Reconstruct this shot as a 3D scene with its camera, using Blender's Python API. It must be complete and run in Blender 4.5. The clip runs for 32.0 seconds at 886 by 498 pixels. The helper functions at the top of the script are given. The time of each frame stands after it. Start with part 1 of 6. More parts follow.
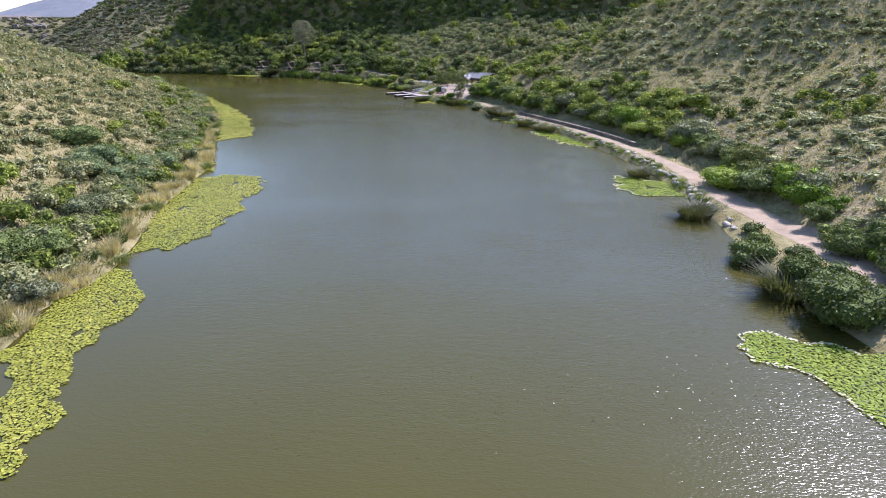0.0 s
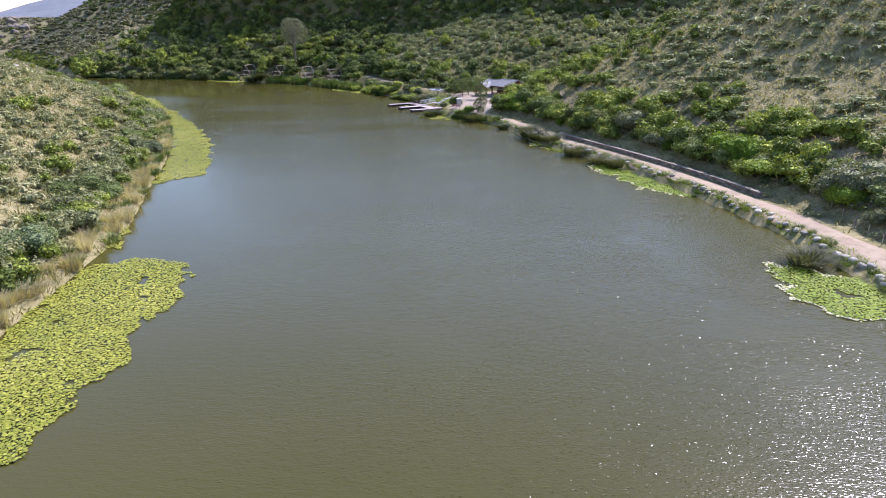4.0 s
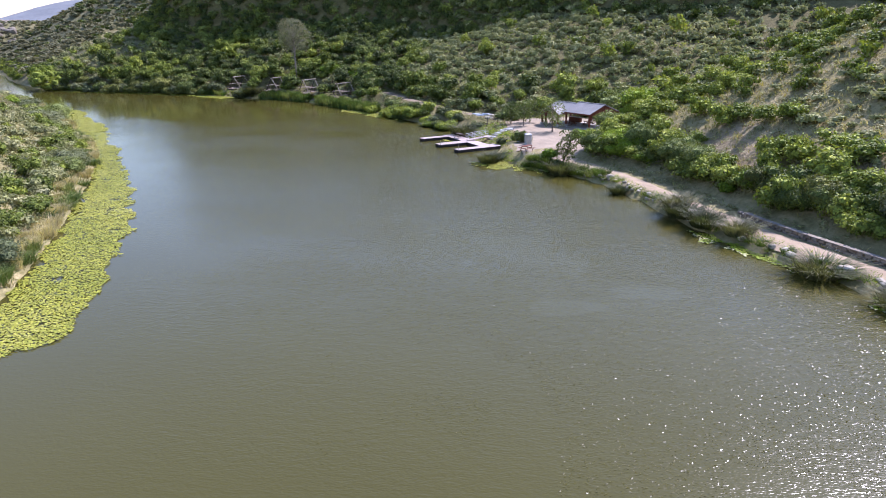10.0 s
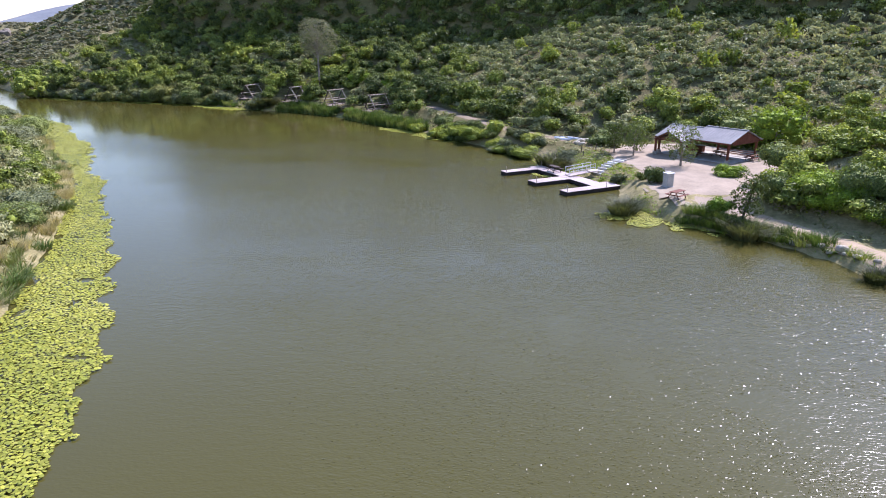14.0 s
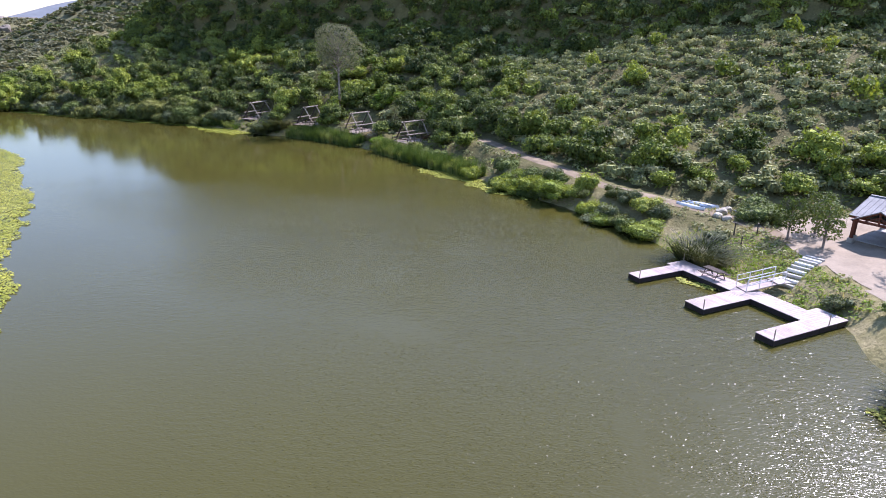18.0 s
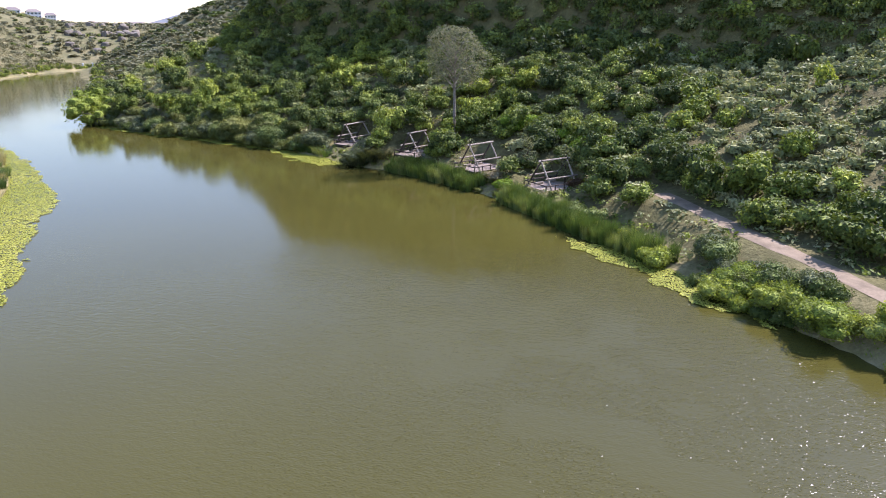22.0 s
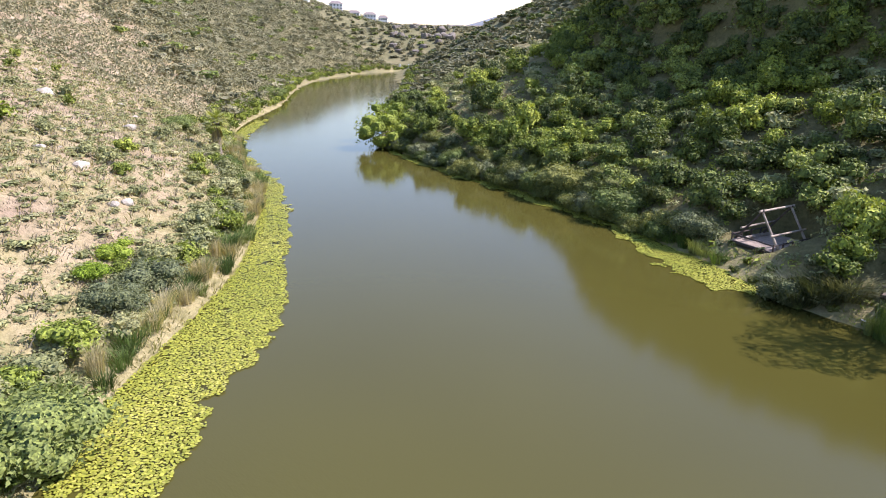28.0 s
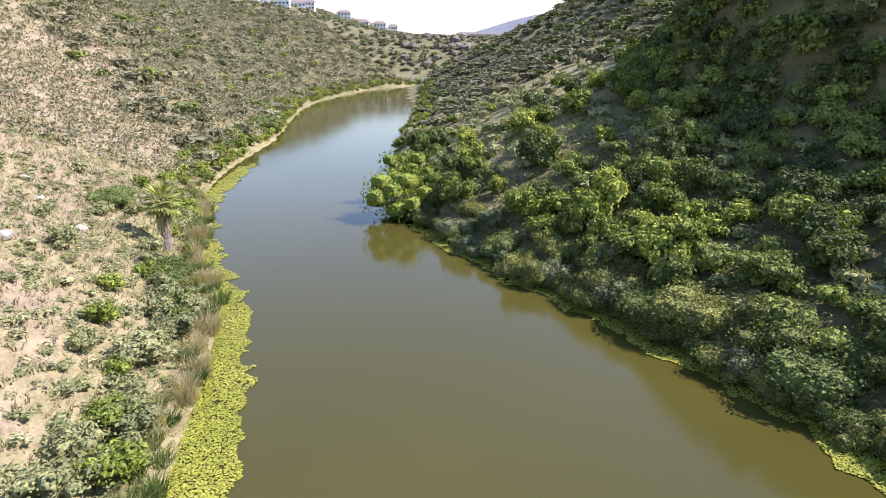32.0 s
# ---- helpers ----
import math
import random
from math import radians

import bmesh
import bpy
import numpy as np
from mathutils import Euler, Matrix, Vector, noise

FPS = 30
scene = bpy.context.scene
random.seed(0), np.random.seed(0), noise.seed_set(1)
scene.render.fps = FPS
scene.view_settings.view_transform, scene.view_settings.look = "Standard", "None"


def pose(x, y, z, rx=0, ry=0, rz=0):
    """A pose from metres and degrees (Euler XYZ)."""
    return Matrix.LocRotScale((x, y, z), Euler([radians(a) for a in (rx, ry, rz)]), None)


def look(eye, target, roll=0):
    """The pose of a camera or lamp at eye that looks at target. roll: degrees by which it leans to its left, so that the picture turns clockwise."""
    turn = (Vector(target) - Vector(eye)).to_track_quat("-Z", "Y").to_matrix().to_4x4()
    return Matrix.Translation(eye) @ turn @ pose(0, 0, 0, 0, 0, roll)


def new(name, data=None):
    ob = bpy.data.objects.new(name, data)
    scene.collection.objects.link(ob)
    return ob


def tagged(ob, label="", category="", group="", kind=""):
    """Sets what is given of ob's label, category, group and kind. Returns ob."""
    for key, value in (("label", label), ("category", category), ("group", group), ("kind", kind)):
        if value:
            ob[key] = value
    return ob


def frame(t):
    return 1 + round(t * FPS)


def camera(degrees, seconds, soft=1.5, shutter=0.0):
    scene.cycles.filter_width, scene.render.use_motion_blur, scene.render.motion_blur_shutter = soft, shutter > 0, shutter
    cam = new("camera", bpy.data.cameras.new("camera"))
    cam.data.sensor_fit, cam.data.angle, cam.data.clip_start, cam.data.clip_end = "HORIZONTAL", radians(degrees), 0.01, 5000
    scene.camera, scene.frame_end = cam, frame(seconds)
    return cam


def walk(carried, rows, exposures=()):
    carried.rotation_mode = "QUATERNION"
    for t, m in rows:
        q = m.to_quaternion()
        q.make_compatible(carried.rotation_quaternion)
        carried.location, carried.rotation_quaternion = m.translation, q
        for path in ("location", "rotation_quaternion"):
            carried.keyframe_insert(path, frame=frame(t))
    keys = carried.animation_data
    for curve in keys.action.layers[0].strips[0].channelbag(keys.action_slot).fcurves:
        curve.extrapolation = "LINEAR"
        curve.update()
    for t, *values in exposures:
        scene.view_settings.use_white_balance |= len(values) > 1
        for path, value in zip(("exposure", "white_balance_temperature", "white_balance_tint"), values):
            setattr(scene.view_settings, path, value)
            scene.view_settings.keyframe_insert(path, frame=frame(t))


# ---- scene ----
cam = camera(70.7, 32.0, 1.0)
PATH = [
    (0, (5.004, -46.047, 19.035), (4.993, -44.163, 18.362), -0.6),
    (0.5, (4.517, -41.761, 18.903), (4.508, -39.876, 18.233), -0.6),
    (1, (4.063, -37.532, 18.806), (4.054, -35.648, 18.137), -0.5),
    (1.5, (3.677, -33.317, 18.732), (3.668, -31.432, 18.063), -0.5),
    (2, (3.346, -29.047, 18.7), (3.337, -27.162, 18.031), -0.6),
    (2.5, (3.035, -24.773, 18.686), (3.021, -22.889, 18.016), -0.7),
    (3, (2.796, -20.502, 18.711), (2.778, -18.619, 18.038), -0.8),
    (3.5, (2.332, -16.25, 18.675), (2.314, -14.367, 18.0), -0.9),
    (5.5, (0.424, 0.009, 18.408), (0.405, 1.892, 17.734), -0.8),
    (6, (0.096, 4.145, 18.361), (0.073, 6.029, 17.689), -1.0),
    (6.5, (-0.255, 8.309, 18.321), (-0.282, 10.193, 17.651), -1.1),
    (7, (-0.738, 12.587, 18.311), (-0.764, 14.471, 17.641), -1.1),
    (7.5, (-1.174, 16.735, 18.288), (-1.201, 18.619, 17.617), -1.2),
    (8, (-1.669, 20.696, 18.268), (-1.7, 22.583, 17.606), -1.9),
    (8.5, (-2.391, 24.683, 18.283), (-2.428, 26.57, 17.623), -1.9),
    (9, (-3.368, 28.542, 18.264), (-3.411, 30.427, 17.596), -1.4),
    (9.5, (-4.663, 32.295, 18.18), (-4.706, 34.181, 17.515), -1.3),
    (10, (-6.389, 35.907, 18.04), (-6.432, 37.794, 17.379), -0.8),
    (10.5, (-8.188, 39.065, 17.788), (-8.232, 40.954, 17.133), -0.5),
    (11, (-10.213, 42.346, 17.5), (-10.253, 44.237, 16.849), 0.1),
    (11.5, (-11.947, 45.526, 17.359), (-11.988, 47.419, 16.713), -0.1),
    (12, (-13.422, 48.841, 17.228), (-13.464, 50.734, 16.585), -0.2),
    (12.5, (-14.924, 52.333, 17.063), (-14.962, 54.228, 16.424), -0.1),
    (13, (-16.237, 55.907, 16.997), (-16.275, 57.802, 16.359), -0.1),
    (13.5, (-17.436, 59.441, 16.874), (-17.475, 61.336, 16.238), -0.1),
    (14, (-18.656, 63.037, 16.812), (-18.694, 64.933, 16.177), -0.0),
    (14.5, (-19.884, 66.763, 16.88), (-19.921, 68.657, 16.238), 0.2),
    (16.5, (-23.777, 82.102, 17.782), (-23.831, 83.997, 17.145), 0.2),
    (17, (-24.645, 86.085, 18.267), (-24.708, 87.981, 17.634), 0.3),
    (17.5, (-25.797, 90.111, 18.877), (-25.86, 92.007, 18.244), 0.6),
    (18, (-26.791, 93.993, 19.293), (-26.857, 95.887, 18.654), 0.7),
    (18.5, (-27.725, 97.628, 19.598), (-27.843, 99.518, 18.953), 0.8),
    (19, (-28.627, 101.396, 19.76), (-28.778, 103.282, 19.115), 0.9),
    (19.5, (-29.606, 105.116, 19.772), (-29.77, 107.003, 19.129), 1.0),
    (20, (-30.597, 108.87, 19.765), (-30.769, 110.757, 19.125), 1.0),
    (20.5, (-31.343, 112.815, 19.848), (-31.53, 114.701, 19.21), 0.5),
    (21, (-32.085, 117.212, 19.928), (-32.305, 119.095, 19.289), 0.3),
    (21.5, (-32.87, 121.542, 19.965), (-33.15, 123.416, 19.326), -0.2),
    (22, (-33.949, 125.895, 19.998), (-34.34, 127.749, 19.359), 0.2),
    (22.5, (-35.267, 129.754, 20.064), (-35.798, 131.572, 19.422), 0.5),
    (23, (-36.861, 133.386, 20.088), (-37.452, 135.185, 19.445), 0.5),
    (23.5, (-38.698, 136.918, 20.17), (-39.324, 138.707, 19.529), 0.6),
    (24, (-40.684, 140.226, 20.198), (-41.506, 141.933, 19.557), 1.1),
    (24.5, (-42.884, 143.863, 20.305), (-43.939, 145.434, 19.658), 1.9),
    (25, (-45.306, 147.253, 20.427), (-46.412, 148.789, 19.78), 1.9),
    (25.5, (-47.885, 150.434, 20.573), (-49.01, 151.956, 19.926), 1.7),
    (27.5, (-59.768, 162.207, 20.877), (-60.913, 163.716, 20.237), 1.4),
    (28, (-62.688, 165.179, 20.906), (-63.837, 166.686, 20.267), 1.3),
    (28.5, (-65.633, 168.184, 20.954), (-66.787, 169.688, 20.316), 1.2),
    (29, (-68.678, 171.186, 21.011), (-69.835, 172.688, 20.374), 1.2),
    (29.5, (-71.844, 174.312, 21.045), (-73.003, 175.813, 20.409), 1.2),
    (30, (-74.935, 177.461, 21.162), (-76.097, 178.96, 20.526), 1.2),
    (30.5, (-77.995, 180.55, 21.718), (-79.16, 182.045, 21.081), 1.1),
    (31, (-81.046, 183.749, 22.576), (-82.214, 185.242, 21.941), 0.9),
    (31.5, (-84.053, 186.886, 23.539), (-85.225, 188.378, 22.907), 0.7),
    (32, (-87.052, 190.076, 24.494), (-88.23, 191.567, 23.869), 0.7),
]
walk(cam, [(t, look(eye, target, roll)) for t, eye, target, roll in PATH],
     [(0, 0.70, 5640, 29), (9, 0.84, 5660, 31), (19, 0.93, 5650, 29), (22, 1.04, 5760, 30), (24, 1.18, 5840, 31), (25, 1.0, 5920, 29), (28, 0.97, 5950, 29), (32, 0.95, 5930, 29)])

# ---- daylight ----
SUN_AZ, SUN_EL = 47.0, 48.0          # degrees to the right of +y, and above the horizon
world = bpy.data.worlds.new("world")
scene.world = world
world.use_nodes = True
wt = world.node_tree
sky = wt.nodes.new("ShaderNodeTexSky")
sky.sky_type, sky.sun_disc = "NISHITA", False
sky.sun_elevation, sky.sun_rotation = radians(SUN_EL), radians(SUN_AZ)
sky.air_density, sky.dust_density, sky.ozone_density = 1.5, 0.3, 3.0
wt.links.new(sky.outputs["Color"], wt.nodes["Background"].inputs["Color"])
wt.nodes["Background"].inputs["Strength"].default_value = 0.135
sun_data = bpy.data.lights.new("sun", "SUN")
sun_data.energy, sun_data.angle, sun_data.color = 5.0, radians(0.53), (1.0, 0.95, 0.88)
sun = new("sun", sun_data)
sun_way = Vector((math.sin(radians(SUN_AZ)) * math.cos(radians(SUN_EL)), math.cos(radians(SUN_AZ)) * math.cos(radians(SUN_EL)), math.sin(radians(SUN_EL))))
sun.matrix_world = look(sun_way * 300, (0, 0, 0))


# ---- materials ----
def srgb(r, g, b):
    return tuple((c / 255 / 12.92) if c < 10.3 else ((c / 255 + 0.055) / 1.055) ** 2.4 for c in (r, g, b)) + (1.0,)


def material(name, roughness=0.9, specular=0.3):
    m = bpy.data.materials.new(name)
    m.use_nodes = True
    b = m.node_tree.nodes["Principled BSDF"]
    b.inputs["Roughness"].default_value = roughness
    b.inputs["Specular IOR Level"].default_value = specular
    return m, m.node_tree, b


def node(nt, kind, **values):
    n = nt.nodes.new(kind)
    for k, v in values.items():
        if k in n.inputs.keys():
            n.inputs[k].default_value = v
    return n


def ramp(nt, src, stops):
    r = nt.nodes.new("ShaderNodeValToRGB")
    els = r.color_ramp.elements
    while len(els) < len(stops):
        els.new(0.5)
    for e, (p, c) in zip(els, stops):
        e.position, e.color = p, c if len(c) == 4 else (*c, 1)
    nt.links.new(src, r.inputs["Fac"])
    return r.outputs["Color"]


def noise_tex(nt, scale, detail=4.0, rough=0.6, vec=None):
    n = node(nt, "ShaderNodeTexNoise", Scale=scale, Detail=detail, Roughness=rough)
    if vec is None:
        g = nt.nodes.new("ShaderNodeNewGeometry")
        vec = g.outputs["Position"]
    nt.links.new(vec, n.inputs["Vector"])
    return n.outputs["Fac"]


def mix(nt, fac, a, b, mode="MIX"):
    m = nt.nodes.new("ShaderNodeMix")
    m.data_type, m.blend_type = "RGBA", mode
    for sock, v in (("Factor", fac), ("A", a), ("B", b)):
        i = [s for s in m.inputs if s.name == sock and s.type == ("VALUE" if sock == "Factor" else "RGBA")][0]
        if isinstance(v, (int, float, tuple)):
            i.default_value = v
        else:
            nt.links.new(v, i)
    return [o for o in m.outputs if o.type == "RGBA"][0]


def bump(nt, b, height, strength, distance):
    n = node(nt, "ShaderNodeBump", Strength=strength, Distance=distance)
    nt.links.new(height, n.inputs["Height"])
    nt.links.new(n.outputs["Normal"], b.inputs["Normal"])


def attribute(nt, name):
    a = nt.nodes.new("ShaderNodeAttribute")
    a.attribute_name = name
    return a.outputs["Fac"]


def surface(name, c1, c2, scale, roughness=0.85, fine=0.0, specular=0.25, relief=0.02, per_object=0.0):
    """A mottled surface: two colours at a large scale, a darker grain at a fine one."""
    m, nt, b = material(name, roughness, specular)
    col = ramp(nt, noise_tex(nt, scale, 5), [(0.3, c1), (0.7, c2)])
    grain = noise_tex(nt, scale * 9, 3)
    col = mix(nt, 0.35, col, ramp(nt, grain, [(0.3, (0.45, 0.45, 0.45)), (0.7, (1, 1, 1))]), "MULTIPLY")
    if per_object:
        o = nt.nodes.new("ShaderNodeObjectInfo")
        col = mix(nt, per_object, col, ramp(nt, o.outputs["Random"], [(0.0, (0.5, 0.5, 0.5)), (1.0, (1.25, 1.22, 1.15))]), "MULTIPLY")
    nt.links.new(col, b.inputs["Base Color"])
    if relief:
        bump(nt, b, grain, 0.5, relief)
    return m


MASS = {}


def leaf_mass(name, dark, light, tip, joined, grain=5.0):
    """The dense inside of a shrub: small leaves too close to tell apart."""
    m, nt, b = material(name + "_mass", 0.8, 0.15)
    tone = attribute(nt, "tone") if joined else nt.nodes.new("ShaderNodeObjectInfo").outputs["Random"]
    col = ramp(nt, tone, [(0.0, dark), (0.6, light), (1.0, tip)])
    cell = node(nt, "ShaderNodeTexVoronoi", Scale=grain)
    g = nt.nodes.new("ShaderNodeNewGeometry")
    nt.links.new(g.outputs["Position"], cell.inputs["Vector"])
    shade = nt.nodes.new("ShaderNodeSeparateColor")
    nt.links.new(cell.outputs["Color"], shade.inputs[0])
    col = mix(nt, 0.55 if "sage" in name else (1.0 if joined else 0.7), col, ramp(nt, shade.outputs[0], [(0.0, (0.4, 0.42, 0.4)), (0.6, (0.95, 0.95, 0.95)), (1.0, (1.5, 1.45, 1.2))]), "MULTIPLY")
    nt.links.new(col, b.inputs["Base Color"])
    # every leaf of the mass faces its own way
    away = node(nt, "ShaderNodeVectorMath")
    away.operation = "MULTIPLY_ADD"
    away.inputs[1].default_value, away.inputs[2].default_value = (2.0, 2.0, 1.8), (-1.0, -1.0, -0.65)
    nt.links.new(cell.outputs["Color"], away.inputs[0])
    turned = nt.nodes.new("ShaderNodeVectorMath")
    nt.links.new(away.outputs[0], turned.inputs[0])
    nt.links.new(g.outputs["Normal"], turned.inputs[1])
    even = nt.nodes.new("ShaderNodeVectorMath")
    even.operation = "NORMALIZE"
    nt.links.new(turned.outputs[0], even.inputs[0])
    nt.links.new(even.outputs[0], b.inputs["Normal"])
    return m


def foliage(name, dark, light, tip, through_light=0.26, joined=False, vary=0.8, glow=(1.25, 1.25, 0.6)):
    """Leaves: each plant takes its own tone between dark and light, each leaf its own shade, some light shines through."""
    m, nt, b = material(name, 0.62, 0.22)
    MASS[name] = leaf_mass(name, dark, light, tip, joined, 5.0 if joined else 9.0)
    if joined:
        tone = attribute(nt, "tone")
    else:
        tone = nt.nodes.new("ShaderNodeObjectInfo").outputs["Random"]
    col = ramp(nt, tone, [(0.0, dark), (0.6, light), (1.0, tip)])
    g = nt.nodes.new("ShaderNodeNewGeometry")
    leaf = ramp(nt, g.outputs["Random Per Island"], [(0.0, (0.5, 0.52, 0.5)), (0.6, (1.0, 1.0, 1.0)), (1.0, (1.45, 1.38, 1.1))])
    col = mix(nt, vary, col, leaf, "MULTIPLY")
    nt.links.new(col, b.inputs["Base Color"])
    t = nt.nodes.new("ShaderNodeBsdfTranslucent")
    warm = mix(nt, 1.0, col, (*glow, 1), "MULTIPLY")
    nt.links.new(warm, t.inputs["Color"])
    s = nt.nodes.new("ShaderNodeMixShader")
    s.inputs[0].default_value = through_light
    nt.links.new(b.outputs[0], s.inputs[1])
    nt.links.new(t.outputs[0], s.inputs[2])
    nt.links.new(s.outputs[0], nt.nodes["Material Output"].inputs["Surface"])
    return m


def make_water():
    m, nt, b = material("murky_water", 0.015, 0.5)
    b.inputs["IOR"].default_value = 1.33
    g = nt.nodes.new("ShaderNodeNewGeometry")
    col = ramp(nt, noise_tex(nt, 0.02, 3), [(0.3, (0.058, 0.0520, 0.0105)), (0.7, (0.069, 0.0620, 0.0125))])
    nt.links.new(col, b.inputs["Base Color"])
    mp = nt.nodes.new("ShaderNodeMapping")
    mp.inputs["Rotation"].default_value = (0, 0, radians(25))
    mp.inputs["Scale"].default_value = (1.0, 2.2, 1.0)
    nt.links.new(g.outputs["Position"], mp.inputs["Vector"])
    wide = noise_tex(nt, 1.3, 1, 0.5, mp.outputs["Vector"])
    fine = noise_tex(nt, 4.2, 1, 0.5, mp.outputs["Vector"])
    gusts = ramp(nt, noise_tex(nt, 0.035, 3, 0.6, mp.outputs["Vector"]), [(0.30, (0.45, 0.45, 0.45)), (0.65, (1.0, 1.0, 1.0))])
    calm = mix(nt, 1.0, attribute(nt, "wind"), gusts, "MULTIPLY")
    nt.links.new(ramp(nt, calm, [(0.0, (0.08, 0.08, 0.08)), (1.0, (0.19, 0.19, 0.19))]), b.inputs["Roughness"])
    add = mix(nt, 0.5, wide, fine)
    n = node(nt, "ShaderNodeBump", Strength=0.5, Distance=0.045)
    nt.links.new(add, n.inputs["Height"])
    nt.links.new(calm, n.inputs["Strength"])
    nt.links.new(n.outputs["Normal"], b.inputs["Normal"])
    return m


def make_ground():
    m, nt, b = material("hill_soil_and_dry_grass", 0.95, 0.1)
    soil = ramp(nt, noise_tex(nt, 0.35, 5), [(0.3, srgb(134, 114, 94)), (0.55, srgb(168, 146, 122)), (0.8, srgb(196, 176, 154))])
    grass = ramp(nt, noise_tex(nt, 0.5, 6, 0.7), [(0.25, srgb(104, 100, 62)), (0.5, srgb(146, 136, 94)), (0.78, srgb(180, 164, 124))])
    dry = attribute(nt, "dry")
    patch = noise_tex(nt, 0.12, 5, 0.65)
    a = nt.nodes.new("ShaderNodeMath")
    a.operation = "ADD"
    nt.links.new(dry, a.inputs[0])
    nt.links.new(patch, a.inputs[1])
    fac = ramp(nt, a.outputs[0], [(0.62, (0, 0, 0)), (1.0, (1, 1, 1))])
    col = mix(nt, fac, grass, soil)
    litter = ramp(nt, noise_tex(nt, 0.3, 5, 0.7), [(0.3, srgb(66, 62, 40)), (0.55, srgb(98, 94, 58)), (0.8, srgb(132, 124, 82))])
    col = mix(nt, attribute(nt, "wild"), col, litter)
    heath = ramp(nt, noise_tex(nt, 0.09, 6, 0.7), [(0.3, srgb(88, 90, 60)), (0.5, srgb(116, 112, 80)), (0.75, srgb(142, 130, 98))])
    col = mix(nt, attribute(nt, "heath"), col, heath)
    spots = noise_tex(nt, 2.5, 4, 0.7)
    col = mix(nt, 0.6, col, ramp(nt, spots, [(0.3, (0.45, 0.47, 0.42)), (0.6, (1, 1, 1))]), "MULTIPLY")
    nt.links.new(col, b.inputs["Base Color"])
    bump(nt, b, spots, 0.8, 0.25)
    return m


WATER = make_water()
GROUND = make_ground()
PATH_DIRT = surface("packed_dirt", srgb(148, 130, 106), srgb(178, 158, 130), 0.7, 0.95, relief=0.03)
TRACK_DIRT = surface("brown_track_dirt", srgb(112, 98, 78), srgb(152, 134, 108), 0.6, 0.95, relief=0.04)
GRAVEL = surface("pale_gravel", srgb(142, 128, 108), srgb(166, 150, 128), 0.5, 0.95, relief=0.03)
ROCK = surface("pale_rock", srgb(152, 143, 126), srgb(206, 197, 178), 1.2, 0.9, relief=0.05, per_object=0.5)
DECK = surface("weathered_deck_board", srgb(176, 158, 150), srgb(200, 184, 176), 0.8, 0.8, relief=0.004, per_object=0.35)
SHELTER_DECK = surface("brown_weathered_board", srgb(136, 122, 108), srgb(166, 150, 134), 0.8, 0.85, relief=0.004, per_object=0.35)
DARK_FLOAT = surface("dark_dock_fascia", srgb(48, 40, 38), srgb(66, 56, 52), 1.5, 0.7, relief=0.004)
LOG = surface("grey_weathered_log", srgb(128, 114, 98), srgb(186, 172, 152), 2.0, 0.85, relief=0.01, per_object=0.3)
LOG_DARK = surface("dark_weathered_log", srgb(62, 54, 48), srgb(98, 86, 76), 2.0, 0.85, relief=0.01)
TIMBER = surface("red_brown_timber", srgb(92, 52, 38), srgb(124, 74, 54), 1.5, 0.7, relief=0.006)
ROOF = surface("grey_metal_roof", srgb(122, 120, 118), srgb(146, 144, 140), 0.6, 0.65, relief=0.004, specular=0.4, per_object=0.15)
WHITE = surface("white_paint", srgb(215, 213, 208), srgb(236, 234, 230), 1.0, 0.6, relief=0.0)
CONCRETE = surface("concrete", srgb(165, 160, 150), srgb(195, 190, 180), 1.0, 0.9, relief=0.01)
BARK = surface("grey_bark", srgb(110, 98, 88), srgb(160, 148, 134), 3.0, 0.9, relief=0.02)
STEM = surface("dark_stem", srgb(60, 50, 40), srgb(90, 76, 60), 3.0, 0.9, relief=0.01)
METAL = surface("galvanised_rail", srgb(190, 190, 190), srgb(215, 215, 215), 2.0, 0.4, relief=0.0, specular=0.5)
BLUE_PAINT = surface("blue_paint", srgb(120, 142, 160), srgb(148, 164, 178), 1.0, 0.5, relief=0.0)

GREEN = ((0.080, 0.108, 0.022), (0.195, 0.240, 0.036), (0.310, 0.350, 0.060))
DARK = ((0.058, 0.080, 0.024), (0.150, 0.188, 0.042), (0.300, 0.340, 0.075))
SAGE = ((0.170, 0.186, 0.075), (0.285, 0.300, 0.118), (0.400, 0.395, 0.185))
BRIGHT = ((0.100, 0.170, 0.012), (0.175, 0.255, 0.020), (0.260, 0.330, 0.040))
LEAF_GREEN = foliage("green_leaves", GREEN[0], (0.135, 0.172, 0.046), (0.195, 0.230, 0.062))
LEAF_DARK = foliage("dark_green_leaves", *DARK)
LEAF_SAGE = foliage("sage_leaves", *SAGE)
LEAF_BRIGHT = foliage("bright_green_leaves", *BRIGHT, through_light=0.35)
LEAF_GREEN_J = foliage("green_scrub_leaves", *GREEN, joined=True)
LEAF_DARK_J = foliage("dark_scrub_leaves", *DARK, joined=True)
LEAF_SAGE_J = foliage("sage_scrub_leaves", *SAGE, joined=True, vary=0.55, glow=(1.08, 1.08, 0.9))
PAD = foliage("lily_pad", (0.20, 0.24, 0.026), (0.36, 0.36, 0.050), (0.58, 0.53, 0.16), 0.2, joined=True, vary=0.6)
PAD_GREEN = foliage("green_lily_pad", (0.20, 0.28, 0.012), (0.33, 0.40, 0.020), (0.66, 0.62, 0.40), 0.3, joined=True, vary=0.6)
REED = foliage("reed_blades", (0.060, 0.100, 0.022), (0.115, 0.170, 0.036), (0.23, 0.26, 0.085), 0.3)
